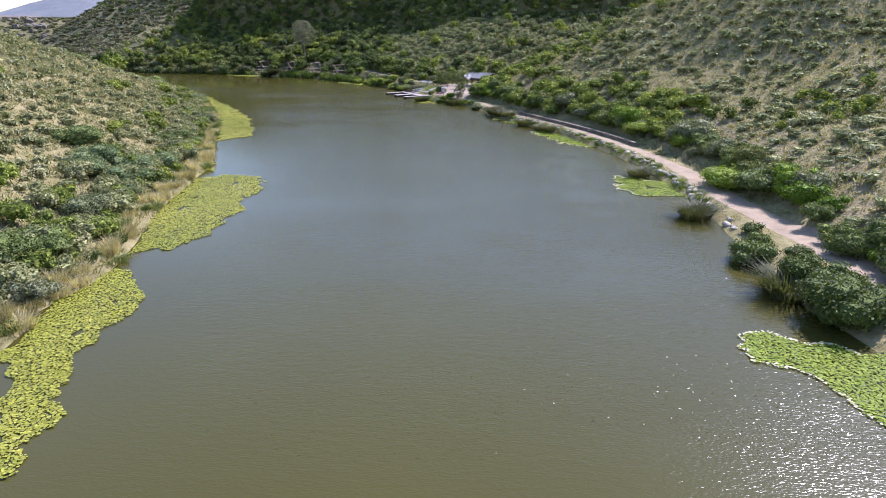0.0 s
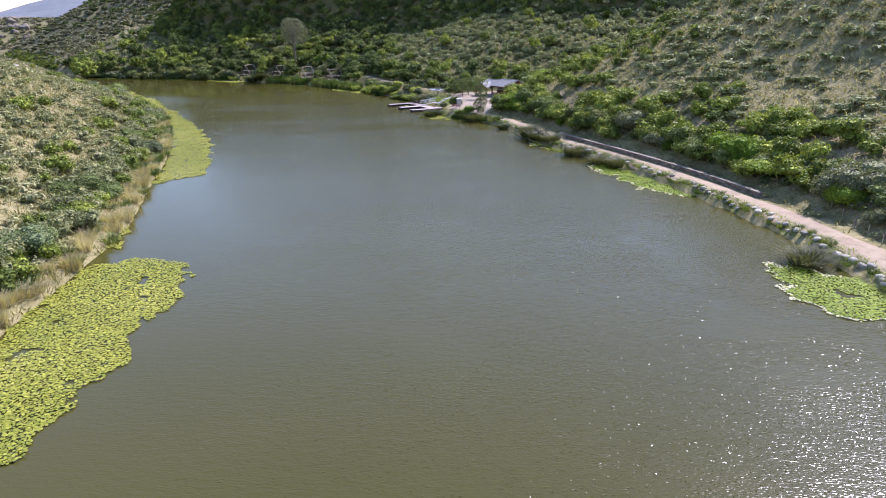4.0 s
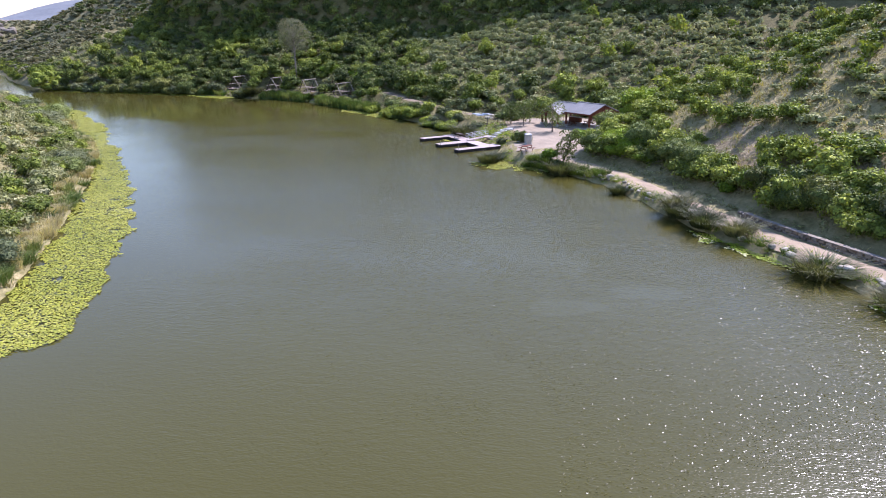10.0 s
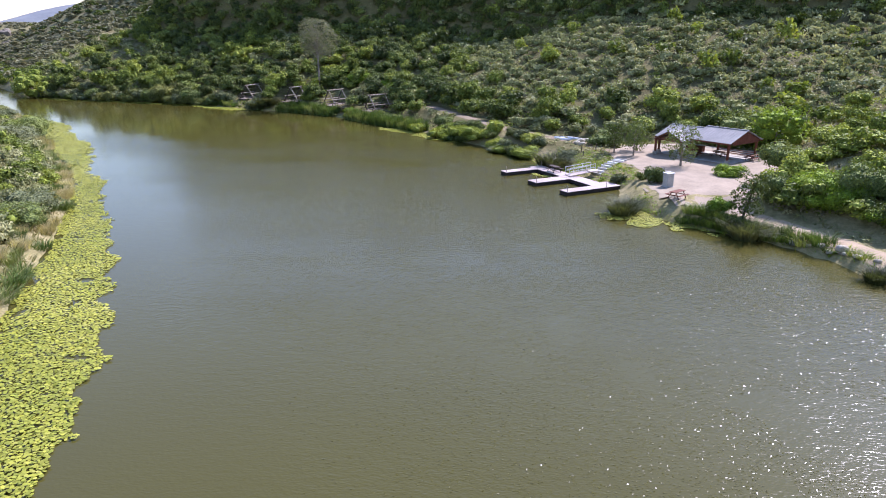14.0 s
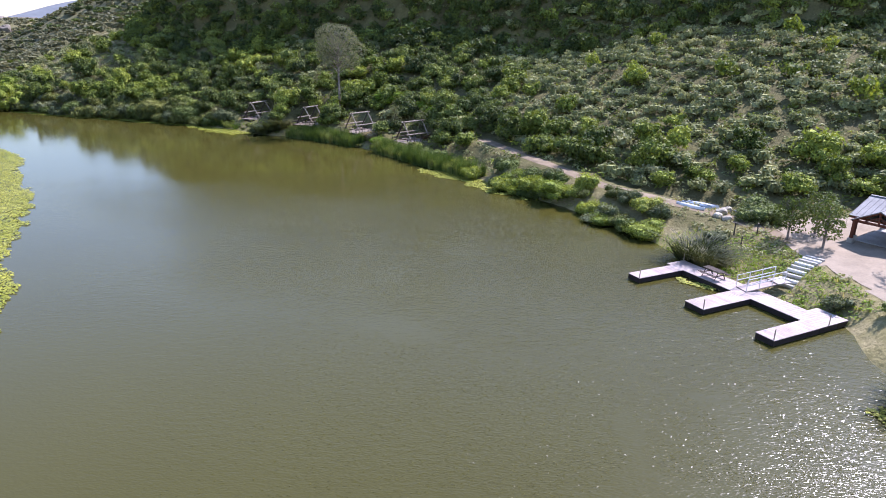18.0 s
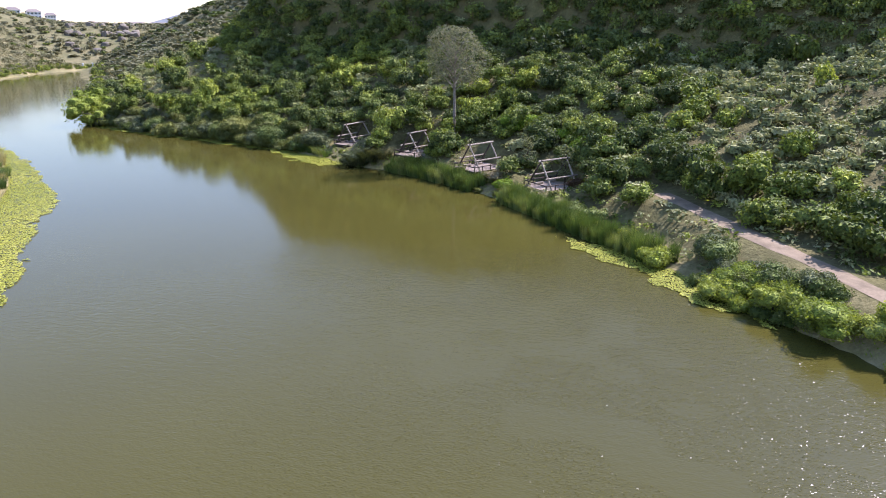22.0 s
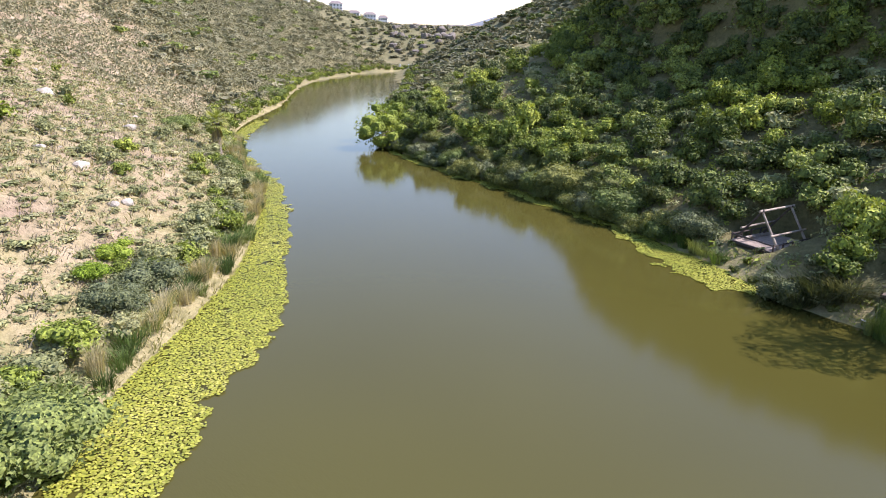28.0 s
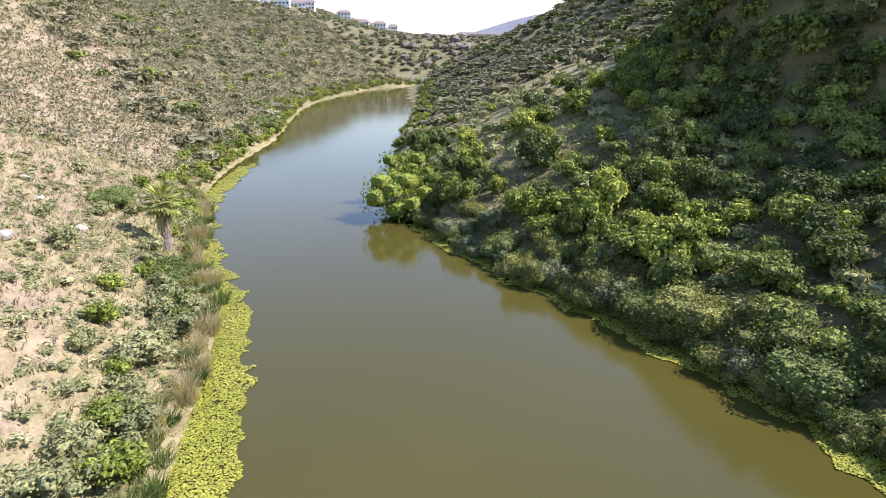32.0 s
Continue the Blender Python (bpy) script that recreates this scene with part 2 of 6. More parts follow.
REED_DRY = foliage("dry_reed_blades", (0.36, 0.31, 0.17), (0.47, 0.41, 0.25), (0.58, 0.51, 0.34), 0.5)
HEATH = ((0.165, 0.180, 0.072), (0.275, 0.280, 0.115), (0.400, 0.380, 0.190))
LEAF_HEATH_J = foliage("heath_sage_leaves", *HEATH, joined=True, vary=0.55, glow=(1.12, 1.12, 0.8))
STRAW_J = foliage("straw_tufts", (0.19, 0.165, 0.105), (0.29, 0.245, 0.165), (0.40, 0.335, 0.24), 0.3, joined=True, vary=0.5, glow=(1.0, 0.96, 0.85))
FAR_HEATH_J = foliage("far_heath_leaves", (0.145, 0.145, 0.072), (0.225, 0.218, 0.115), (0.320, 0.295, 0.170), joined=True, vary=0.5, glow=(1.05, 1.0, 0.85))
GRASS_J = foliage("grass_tufts", (0.15, 0.155, 0.045), (0.30, 0.265, 0.12), (0.46, 0.39, 0.22), 0.4, joined=True)

# ---- plan of the lake: shorelines from south to north ----
RIGHT = [(40, -400), (36, -120), (33, -60), (31.3, -14), (30.2, -6), (30.8, 2), (32, 11), (33, 25), (32.6, 42), (29.6, 57), (26.4, 68), (22.6, 78), (17.2, 90),
         (14, 103), (10.5, 113), (5, 119), (1.5, 123), (-0.6, 130), (0.6, 136), (-2, 141), (-5.2, 147), (-8.6, 156.5), (-13.5, 167), (-20, 174), (-26, 184), (-34, 193.5),
         (-43, 205), (-53, 214), (-62, 220), (-69.5, 222.5), (-75, 227), (-90, 235.5), (-105, 242), (-122, 247), (-140, 254), (-148, 259), (-166, 275), (-199, 312), (-242, 369), (-318, 460), (-344, 497)]
LEFT = [(-34, -400), (-28, -120), (-24, -50), (-23, -12), (-24.4, -6), (-23, 1), (-24.4, 10), (-27, 22), (-28.5, 35), (-29.5, 44), (-32.3, 54), (-36.5, 67), (-40, 79),
        (-45.5, 94), (-50.5, 106), (-56, 119), (-63, 133), (-68.5, 142), (-74.5, 150.5), (-80, 157), (-88, 168), (-96, 176.5), (-103.5, 187), (-111, 197), (-125, 210), (-139, 221),
        (-151, 226.5), (-166, 237), (-181, 245), (-197, 260), (-213, 279), (-226, 294), (-287, 354), (-318, 400), (-340, 450), (-350, 497)]
FOOT = [(-60, 231), (-40, 212), (-28, 195), (-16, 183), (-4, 171), (10, 164.5), (25, 160), (60, 151), (120, 128), (400, 20)]
YARD = [(2.6, 147.5), (3.4, 141), (3.4, 137), (1.6, 130), (2.0, 124.5), (4.5, 120.8), (8.5, 121), (12.5, 124.5), (15, 133), (20, 135.5), (27, 139), (27, 152), (16, 161), (6, 159), (3, 153)]
TRACK = [(39, -60), (38, -20), (37.6, 4), (36.8, 12), (36, 24), (35.8, 36), (34.2, 46), (31.8, 57), (28.6, 67.5), (24.8, 77.5), (20.3, 88.5), (17.3, 99), (14.4, 109), (11.5, 117.5), (8, 124)]
TRACK_NORTH = [(4, 151), (0.5, 158.5), (-4.5, 164.5), (-10, 170.5), (-14, 179), (-17.5, 185.5), (-21, 193), (-24, 199)]
SHELTERS = [(-73.0, 233.7), (-59.4, 225.7), (-47.5, 216.3), (-36.5, 208.6)]


def smooth_line(pts, n=3):
    """Catmull-Rom through the points, n pieces to a span."""
    p = np.array(pts, float)
    q = np.vstack([2 * p[0] - p[1], p, 2 * p[-1] - p[-2]])
    u = np.arange(n)[:, None] / n
    out = []
    for i in range(1, len(q) - 2):
        a, b, c, d = q[i - 1:i + 3]
        out.append(0.5 * (2 * b + (c - a) * u + (2 * a - 5 * b + 4 * c - d) * u ** 2 + (3 * b - a - 3 * c + d) * u ** 3))
    return np.vstack([*out, p[-1:]])


def near_line(x, y, line):
    """Distance to a polyline, the side (1: left of its way) and the length along it."""
    best = np.full(x.shape, 1e9)
    side, along = np.zeros(x.shape), np.zeros(x.shape)
    run = 0.0
    for (ax, ay), (bx, by) in zip(line[:-1], line[1:]):
        dx, dy = bx - ax, by - ay
        size = math.hypot(dx, dy)
        u = np.clip(((x - ax) * dx + (y - ay) * dy) / size ** 2, 0, 1)
        d = np.hypot(x - ax - u * dx, y - ay - u * dy)
        hit = d < best
        best = np.where(hit, d, best)
        side = np.where(hit, np.sign(dx * (y - ay) - dy * (x - ax)), side)
        along = np.where(hit, run + u * size, along)
        run += size
    return best, side, along


def inside(x, y, poly):
    r = np.zeros(x.shape, bool)
    for (ax, ay), (bx, by) in zip(poly, np.roll(np.array(poly), -1, axis=0)):
        if ay != by:
            r ^= ((ay > y) != (by > y)) & (x < (bx - ax) * (y - ay) / (by - ay) + ax)
    return r


def hash01(ix, iy, k):
    h = np.sin(ix * 127.1 + iy * 311.7 + k * 74.7) * 43758.5453
    return h - np.floor(h)


def value_noise(x, y, size, k=0):
    x, y = np.asarray(x) / size, np.asarray(y) / size
    ix, iy = np.floor(x), np.floor(y)
    fx, fy = x - ix, y - iy
    fx, fy = fx * fx * (3 - 2 * fx), fy * fy * (3 - 2 * fy)
    a = hash01(ix, iy, k) * (1 - fx) + hash01(ix + 1, iy, k) * fx
    b = hash01(ix, iy + 1, k) * (1 - fx) + hash01(ix + 1, iy + 1, k) * fx
    return a * (1 - fy) + b * fy


def step(a, b, v):
    u = np.clip((v - a) / (b - a), 0, 1)
    return u * u * (3 - 2 * u)


RS, LS = smooth_line(RIGHT), smooth_line(LEFT)
LAKE = np.vstack([LS, RS[::-1]])


def height(x, y):
    """The lie of the land, in metres above the water."""
    x, y = np.asarray(x, float), np.asarray(y, float)
    dr, _, _ = near_line(x, y, RS)
    dl, _, _ = near_line(x, y, LS)
    wet = inside(x, y, LAKE)
    bumps = (value_noise(x, y, 9) - 0.5) * 1.2 + (value_noise(x, y, 27, 1) - 0.5) * 3.5
    gully = (value_noise(x * 0.8 + y * 0.6, y * 0.15 - x * 0.2, 26, 2) - 0.5) * 7
    # right bank: bench with the path, hill above it, ravine at the pavilion, the steep wooded hill behind
    bank = 0.8 * step(0, 2.6 + 1.8 * step(120, 150, y), dr)
    up = np.maximum(dr - 6.6, 0)
    near = bank + 0.6 * step(6.2, 7.0, dr) * step(128, 100, y) + 0.42 * up + 0.18 * np.minimum(up, 46) * step(55, 90, y) * step(134, 118, y) + (bumps + gully * 0.6) * step(2, 25, up)
    north = (x - 22) * 0.414 + (y - 146) * 0.91
    near = near - 0.9 * np.maximum(north, 0)
    df, sf, _ = near_line(x, y, np.array(FOOT, float))
    over = np.where((sf > 0), df, 0) * step(-75, -35, x)
    shore_hill = np.where(y > 160, np.minimum(dr * 0.40, 4) + 0.46 * np.maximum(dr - 10, 0), 0) * step(-30, -62, x)
    big = 1.6 + np.where(x > -62, 0.46 * over, 0) * step(-62, -35, x) + shore_hill
    rise = np.maximum(big - 1.6, 0)
    rise = rise * (1 - 0.22 * step(-35, -12, x)) + 3.0 * np.maximum(rise - 15 - 8 * step(-15, 25, x) - 6 * value_noise(x, y, 40, 4), 0) * step(-75, -60, x) + 3.0 * np.maximum(rise - 12 - 5 * value_noise(x, y, 30, 4), 0) * step(-60, -75, x) * step(-138, -105, x)
    big = 1.6 + rise + (bumps * 0.7 + gully * step(16, 36, rise)) * step(1, 12, rise)
    big = big * (0.1 + 0.9 * step(0, 5, dr))
    right = np.maximum(np.where((y > 125) & (sf > 0) | (x < -35), big, 0), near * step(-40, -10, x))
    right = np.maximum(right, bank * step(0, 1, dr) * 0.9 + 0.1)
    right = np.where(right > 38, 38 + (right - 38) * 0.16, right)
    # left bank
    steep = 0.36 + 0.16 * step(150, 215, y)
    ul = np.maximum(dl - 3, 0)
    left = 0.7 * step(0, 1.5, dl) + 0.06 * dl + steep * ul + (bumps * 0.8 + gully * 0.5) * step(4, 30, ul)
    left = np.where(left > 38, 38 + (left - 38) * 0.3, left)
    left = np.where(left > 58, 58 + (left - 58) * 0.1, left)
    land = np.where(dr < dl, right, left)
    # beyond the dam, and the far mountain
    de = np.hypot(x + 347, y - 497)
    end = 5 + 0.3 * np.maximum(de - 35, 0) + (bumps + gully) * step(30, 70, de)
    cap = 29 + 34 * step(10, 170, -0.788 * (x + 347) - 0.616 * (y - 497))
    end = np.where(end > cap, cap + (end - cap) * 0.02, end)
    # the east flank goes on past the dam
    flank = 0.809 * (x + 344) + 0.588 * (y - 497)
    flank = np.where((flank > 0) & (y > 400), np.minimum(4.0 + 0.52 * flank, 56), 0) + (bumps + gully) * step(10, 40, flank)
    land = np.where((y > 480) & (x < -200), np.minimum(land + 2, np.maximum(end, 1.2)), land)
    land = np.where((dr < dl) & (y > 400), np.maximum(land, flank * step(400, 470, y) * step(0, 12, dr)), land)
    dam = step(16, 9, np.abs(y - 503)) * step(40, 34, np.abs(x + 347))
    land = np.where(dam > 0.5, 1.0, land)
    land = np.minimum(land, 75) * step(1500, 900, np.hypot(x + 200, y - 300)) + 6 * step(800, 1400, np.hypot(x + 200, y - 300))
    # level places
    dy, _, _ = near_line(x, y, np.array(YARD + YARD[:1], float))
    flat = np.where(inside(x, y, YARD), 1.0, step(4, 0, dy)) * step(0.2, 2.5, dr)
    land = land * (1 - flat) + 1.6 * flat
    for line, z, wide in ((TRACK, 0.75, 1.75), (TRACK_NORTH, 1.65, 1.5)):
        dt, _, at = near_line(x, y, np.array(line, float))
        goal = z + (0 if z < 1.5 else 1) * 0.030 * at
        f = step(wide + (1.2 if z < 1.5 else 4.5), wide, dt)
        land = land * (1 - f) + goal * f
    for sx, sy in SHELTERS:
        f = step(5.2, 3.4, np.hypot(x - sx, y - sy)) * step(0, 1.5, dr)
        land = land * (1 - f) + np.minimum(land, 1.5) * f
    depth = -np.minimum(2.2, 0.03 + 0.45 * np.minimum(dr, dl))
    return np.where(wet, depth, np.maximum(land, 0.03))


def mesh_from(name, v, f, mats=(), smooth=False, tone=None, attr="tone", slots=None):
    """A mesh from arrays of points and of equal faces."""
    v, f = np.asarray(v, np.float32), np.asarray(f, np.int32)
    me = bpy.data.meshes.new(name)
    me.vertices.add(len(v))
    me.vertices.foreach_set("co", v.ravel())
    k = f.shape[1]
    me.loops.add(f.size)
    me.loops.foreach_set("vertex_index", f.ravel())
    me.polygons.add(len(f))
    me.polygons.foreach_set("loop_start", np.arange(0, f.size, k, dtype=np.int32))
    if smooth:
        me.polygons.foreach_set("use_smooth", np.ones(len(f), bool))
    for m in mats:
        me.materials.append(m)
    if slots is not None:
        me.polygons.foreach_set("use_smooth", np.asarray(slots, bool))
        me.polygons.foreach_set("material_index", np.asarray(slots, np.int32))
    if tone is not None:
        a = me.attributes.new(attr, "FLOAT", "POINT")
        a.data.foreach_set("value", np.asarray(tone, np.float32))
    me.update(calc_edges=True)
    return me


def spread(lo, hi, fine_lo, fine_hi, stepsize, grow=1.12):
    """Coordinates that are even between fine_lo and fine_hi and widen beyond."""
    c = list(np.arange(fine_lo, fine_hi + 0.01, stepsize))
    d = stepsize
    while c[-1] < hi:
        d *= grow
        c.append(c[-1] + d)
    d = stepsize
    while c[0] > lo:
        d *= grow
        c.insert(0, c[0] - d)
    return np.array(c)


# ---- ground and water ----
gx, gy = spread(-3200, 2500, -172, 66, 1.3, 1.09), spread(-700, 4200, -32, 262, 1.3, 1.09)
GX, GY = np.meshgrid(gx, gy)
GZ = height(GX, GY)
nx, ny = len(gx), len(gy)


def lie(x, y):
    """Height of the ground sheet itself."""
    x, y = np.asarray(x, float), np.asarray(y, float)
    i = np.clip(np.searchsorted(gx, x) - 1, 0, nx - 2)
    j = np.clip(np.searchsorted(gy, y) - 1, 0, ny - 2)
    u, v = (x - gx[i]) / (gx[i + 1] - gx[i]), (y - gy[j]) / (gy[j + 1] - gy[j])
    return (GZ[j, i] * (1 - u) + GZ[j, i + 1] * u) * (1 - v) + (GZ[j + 1, i] * (1 - u) + GZ[j + 1, i + 1] * u) * v


idx = np.arange(nx * ny).reshape(ny, nx)
quads = np.stack([idx[:-1, :-1], idx[:-1, 1:], idx[1:, 1:], idx[1:, :-1]], -1).reshape(-1, 4)


def dryness(x, y):
    """How bare and dry the ground is, 0 to 1."""
    dr, _, _ = near_line(x, y, RS)
    dl, _, _ = near_line(x, y, LS)
    left_far = (dl < dr) * step(150, 185, y) * step(3, 10, dl) * 0.26 * step(330, 230, y) * step(80, 40, dl)
    left_near = (dl < dr) * 0.06 * step(5, 30, dl)
    right_near = (dr <= dl) * step(140, 110, y) * step(6, 10, dr) * (0.28 - 0.24 * step(11, 20, dr))
    return left_far + left_near + right_near


ground = new("ground", mesh_from("ground", np.stack([GX, GY, GZ], -1).reshape(-1, 3), quads, [GROUND], True, dryness(GX, GY).ravel(), "dry"))
wild_dr, wild_dl = near_line(GX, GY, RS)[0], near_line(GX, GY, LS)[0]
wild = np.maximum((wild_dr < wild_dl) * step(130, 165, GY) * step(1, 5, wild_dr) * 0.8 * step(-150, -120, GX), 0)
far_heath = np.maximum(step(235, 290, GY + 0.25 * (GX + 160)) * (wild_dl < wild_dr), step(330, 400, GY)) * 0.9 * step(3, 9, np.minimum(wild_dr, wild_dl))
h_at = ground.data.attributes.new("heath", "FLOAT", "POINT")
h_at.data.foreach_set("value", far_heath.ravel().astype(np.float32))
a = ground.data.attributes.new("wild", "FLOAT", "POINT")
a.data.foreach_set("value", wild.ravel().astype(np.float32))
tagged(ground, "dry grassy valley slopes of soil and scrub round a lake", "ground", kind="structure")
wx_, wy_ = np.meshgrid(np.linspace(-420, 120, 109), np.linspace(-600, 520, 225))
wi = np.arange(wx_.size).reshape(wx_.shape)
# the wind ruffles the open water; the reach below the wooded hill and the lee of the west bank lie smooth
lee = step(-9, 9, wy_ - 176 + 9 * (value_noise(wx_, wy_, 14, 50) - 0.5)) * step(-24, -46, wx_)
lee = np.maximum(lee, 0.75 * step(16, 4, near_line(wx_, wy_, LS)[0]))
water = new("water", mesh_from("water", np.stack([wx_, wy_, 0 * wx_], -1).reshape(-1, 3), np.stack([wi[:-1, :-1], wi[:-1, 1:], wi[1:, 1:], wi[1:, :-1]], -1).reshape(-1, 4), [WATER], False, 1 - 0.9 * lee.ravel(), "wind"))
rip_r = np.random.RandomState(9)
n_rip = 720000
rx_, ry_ = rip_r.uniform(-16, 34, n_rip), rip_r.uniform(-22, 185, n_rip)
shift = rx_.copy()
rx_ = rx_ - 0.42 * np.maximum(ry_ - 45, 0)
windy = (value_noise(rx_, ry_, 11, 30) + 0.9 * value_noise(rx_, ry_, 3, 33) > 0.6) & (rip_r.rand(n_rip) < step(-13, 26, shift) * (0.3 + 0.7 * step(-4, 22, ry_))) & inside(rx_, ry_, LAKE) & (near_line(rx_, ry_, RS)[0] > 3.0) & (near_line(rx_, ry_, LS)[0] > 9.0)
rx_, ry_ = rx_[windy], ry_[windy]
n_rip = len(rx_)
turn = radians(25) + rip_r.normal(size=n_rip) * 0.5
half_l, half_w = 0.03 + 0.05 * rip_r.rand(n_rip), 0.012 + 0.018 * rip_r.rand(n_rip)
slope = rip_r.normal(size=(n_rip, 2)) * 0.125
ux, uy = np.cos(turn), np.sin(turn)
corner = np.array([(-1, -0.7), (1, -0.5), (0.1, 1)], float)
cx_ = rx_[:, None] + corner[None, :, 0] * (half_l * ux)[:, None] - corner[None, :, 1] * (half_w * uy)[:, None]
cy_ = ry_[:, None] + corner[None, :, 0] * (half_l * uy)[:, None] + corner[None, :, 1] * (half_w * ux)[:, None]
cz_ = 0.015 + (cx_ - rx_[:, None]) * slope[:, :1] + (cy_ - ry_[:, None]) * slope[:, 1:]
WAVELET, wnt, wb = material("wavelet_water", 0.25, 0.5)
wb.inputs["IOR"].default_value = 1.33
wnt.links.new(ramp(wnt, noise_tex(wnt, 0.02, 3), [(0.3, (0.078, 0.069, 0.012)), (0.7, (0.092, 0.082, 0.014))]), wb.inputs["Base Color"])
wavelets = new("ripples", mesh_from("ripples", np.stack([cx_, cy_, cz_], -1).reshape(-1, 3), np.arange(n_rip * 3).reshape(-1, 3), [WAVELET]))
tagged(wavelets, "small wind wavelets glinting on the lake", "ripples", kind="stuff")
tagged(water, "calm murky olive-brown lake water with light ripples", "water", kind="structure")


def ribbon(name, line, half, mat, label, lift=0.05, k=0):
    """A strip of made ground that follows the lie of the land."""
    c = smooth_line(line, 8)
    t = np.gradient(c, axis=0)
    t /= np.linalg.norm(t, axis=1)[:, None]
    nrm = np.stack([-t[:, 1], t[:, 0]], -1)
    cols = np.linspace(-1, 1, 7)
    w = half * (0.85 + 0.35 * value_noise(c[:, 0], c[:, 1], 3, k))
    P = c[:, None, :] + nrm[:, None, :] * (w[:, None] * cols[None])[..., None]
    z = lie(P[..., 0], P[..., 1]) + lift * (1 - 0.6 * np.abs(cols[None]) ** 3)
    V = np.concatenate([P, z[..., None]], -1).reshape(-1, 3)
    i = np.arange(len(c) * 7).reshape(len(c), 7)
    F = np.stack([i[:-1, :-1], i[:-1, 1:], i[1:, 1:], i[1:, :-1]], -1).reshape(-1, 4)
    return tagged(new(name, mesh_from(name, V, F, [mat], True)), label, "path", kind="structure")


# distance haze is painted into the mountain's base colour as blue-grey
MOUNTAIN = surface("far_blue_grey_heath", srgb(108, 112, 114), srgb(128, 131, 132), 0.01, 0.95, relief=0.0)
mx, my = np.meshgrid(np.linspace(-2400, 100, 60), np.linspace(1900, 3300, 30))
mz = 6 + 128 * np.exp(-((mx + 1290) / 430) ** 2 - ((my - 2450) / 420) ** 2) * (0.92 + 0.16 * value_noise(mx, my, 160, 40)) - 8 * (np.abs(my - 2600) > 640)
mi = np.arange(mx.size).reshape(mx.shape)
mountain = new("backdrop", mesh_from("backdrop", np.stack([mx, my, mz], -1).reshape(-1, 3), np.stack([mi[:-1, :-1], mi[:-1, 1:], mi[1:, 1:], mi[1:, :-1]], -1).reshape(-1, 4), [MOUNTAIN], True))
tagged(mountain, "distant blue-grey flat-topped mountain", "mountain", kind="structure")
ribbon("path", TRACK, 1.55, PATH_DIRT, "pale packed-dirt path along the stony lake shore")
ribbon("path", TRACK_NORTH, 1.05, TRACK_DIRT, "pale dirt track below the wooded slope", k=3)
yx, yy = np.meshgrid(np.arange(-3, 29, 0.8), np.arange(119, 163, 0.8))
yi = np.arange(yx.size).reshape(yx.shape)
yq = np.stack([yi[:-1, :-1], yi[:-1, 1:], yi[1:, 1:], yi[1:, :-1]], -1).reshape(-1, 4)
wob = (value_noise(yx, yy, 2.5, 5) - 0.5) * 1.6
keep = inside(yx + wob, yy - wob, YARD).ravel()
yq = yq[keep[yq].all(1)]
yard = new("pavement", mesh_from("pavement", np.stack([yx + wob * 0.5, yy - wob * 0.5, lie(yx, yy) + 0.05], -1).reshape(-1, 3), yq, [GRAVEL], True))
tagged(yard, "pale gravel yard in front of the picnic pavilion", "gravel yard", kind="structure")


# ---- plants: shapes ----
def rng(seed):
    return np.random.RandomState(seed)


def unit(v):
    return v / np.maximum(np.linalg.norm(v, axis=-1, keepdims=True), 1e-9)


def ball(n=2):
    """A ball of quads from a cube."""
    out_v, out_f = [], []
    g = np.linspace(-1, 1, n + 1)
    for axis in range(3):
        for sgn in (-1, 1):
            a, b = np.meshgrid(g, g)
            c = np.full_like(a, sgn)
            p = [None] * 3
            p[axis], p[(axis + 1) % 3], p[(axis + 2) % 3] = c, a * sgn, b
            k = len(out_v) * (n + 1) ** 2
            i = np.arange((n + 1) ** 2).reshape(n + 1, n + 1) + k
            out_v.append(unit(np.stack(p, -1).reshape(-1, 3)))
            out_f.append(np.stack([i[:-1, :-1], i[:-1, 1:], i[1:, 1:], i[1:, :-1]], -1).reshape(-1, 4))
    return np.vstack(out_v), np.vstack(out_f)


BALL_V, BALL_F = ball(2)
ROUGH_V, ROUGH_F = ball(1)


def leaf_quads(p, normal, size, r, long=1.0):
    """Pointed leaf sprays at p that face along normal."""
    t = unit(np.cross(normal, r.normal(size=normal.shape)))
    b = np.cross(normal, t)
    s = size[:, None]
    v = np.stack([p + t * s * long, p + b * s * 0.62, p - t * s * long, p - b * s * 0.62], 1)
    v[:, 1::2] += normal[:, None] * (s * 0.18)[:, None]
    return v.reshape(-1, 3), np.arange(len(p) * 4).reshape(-1, 4)


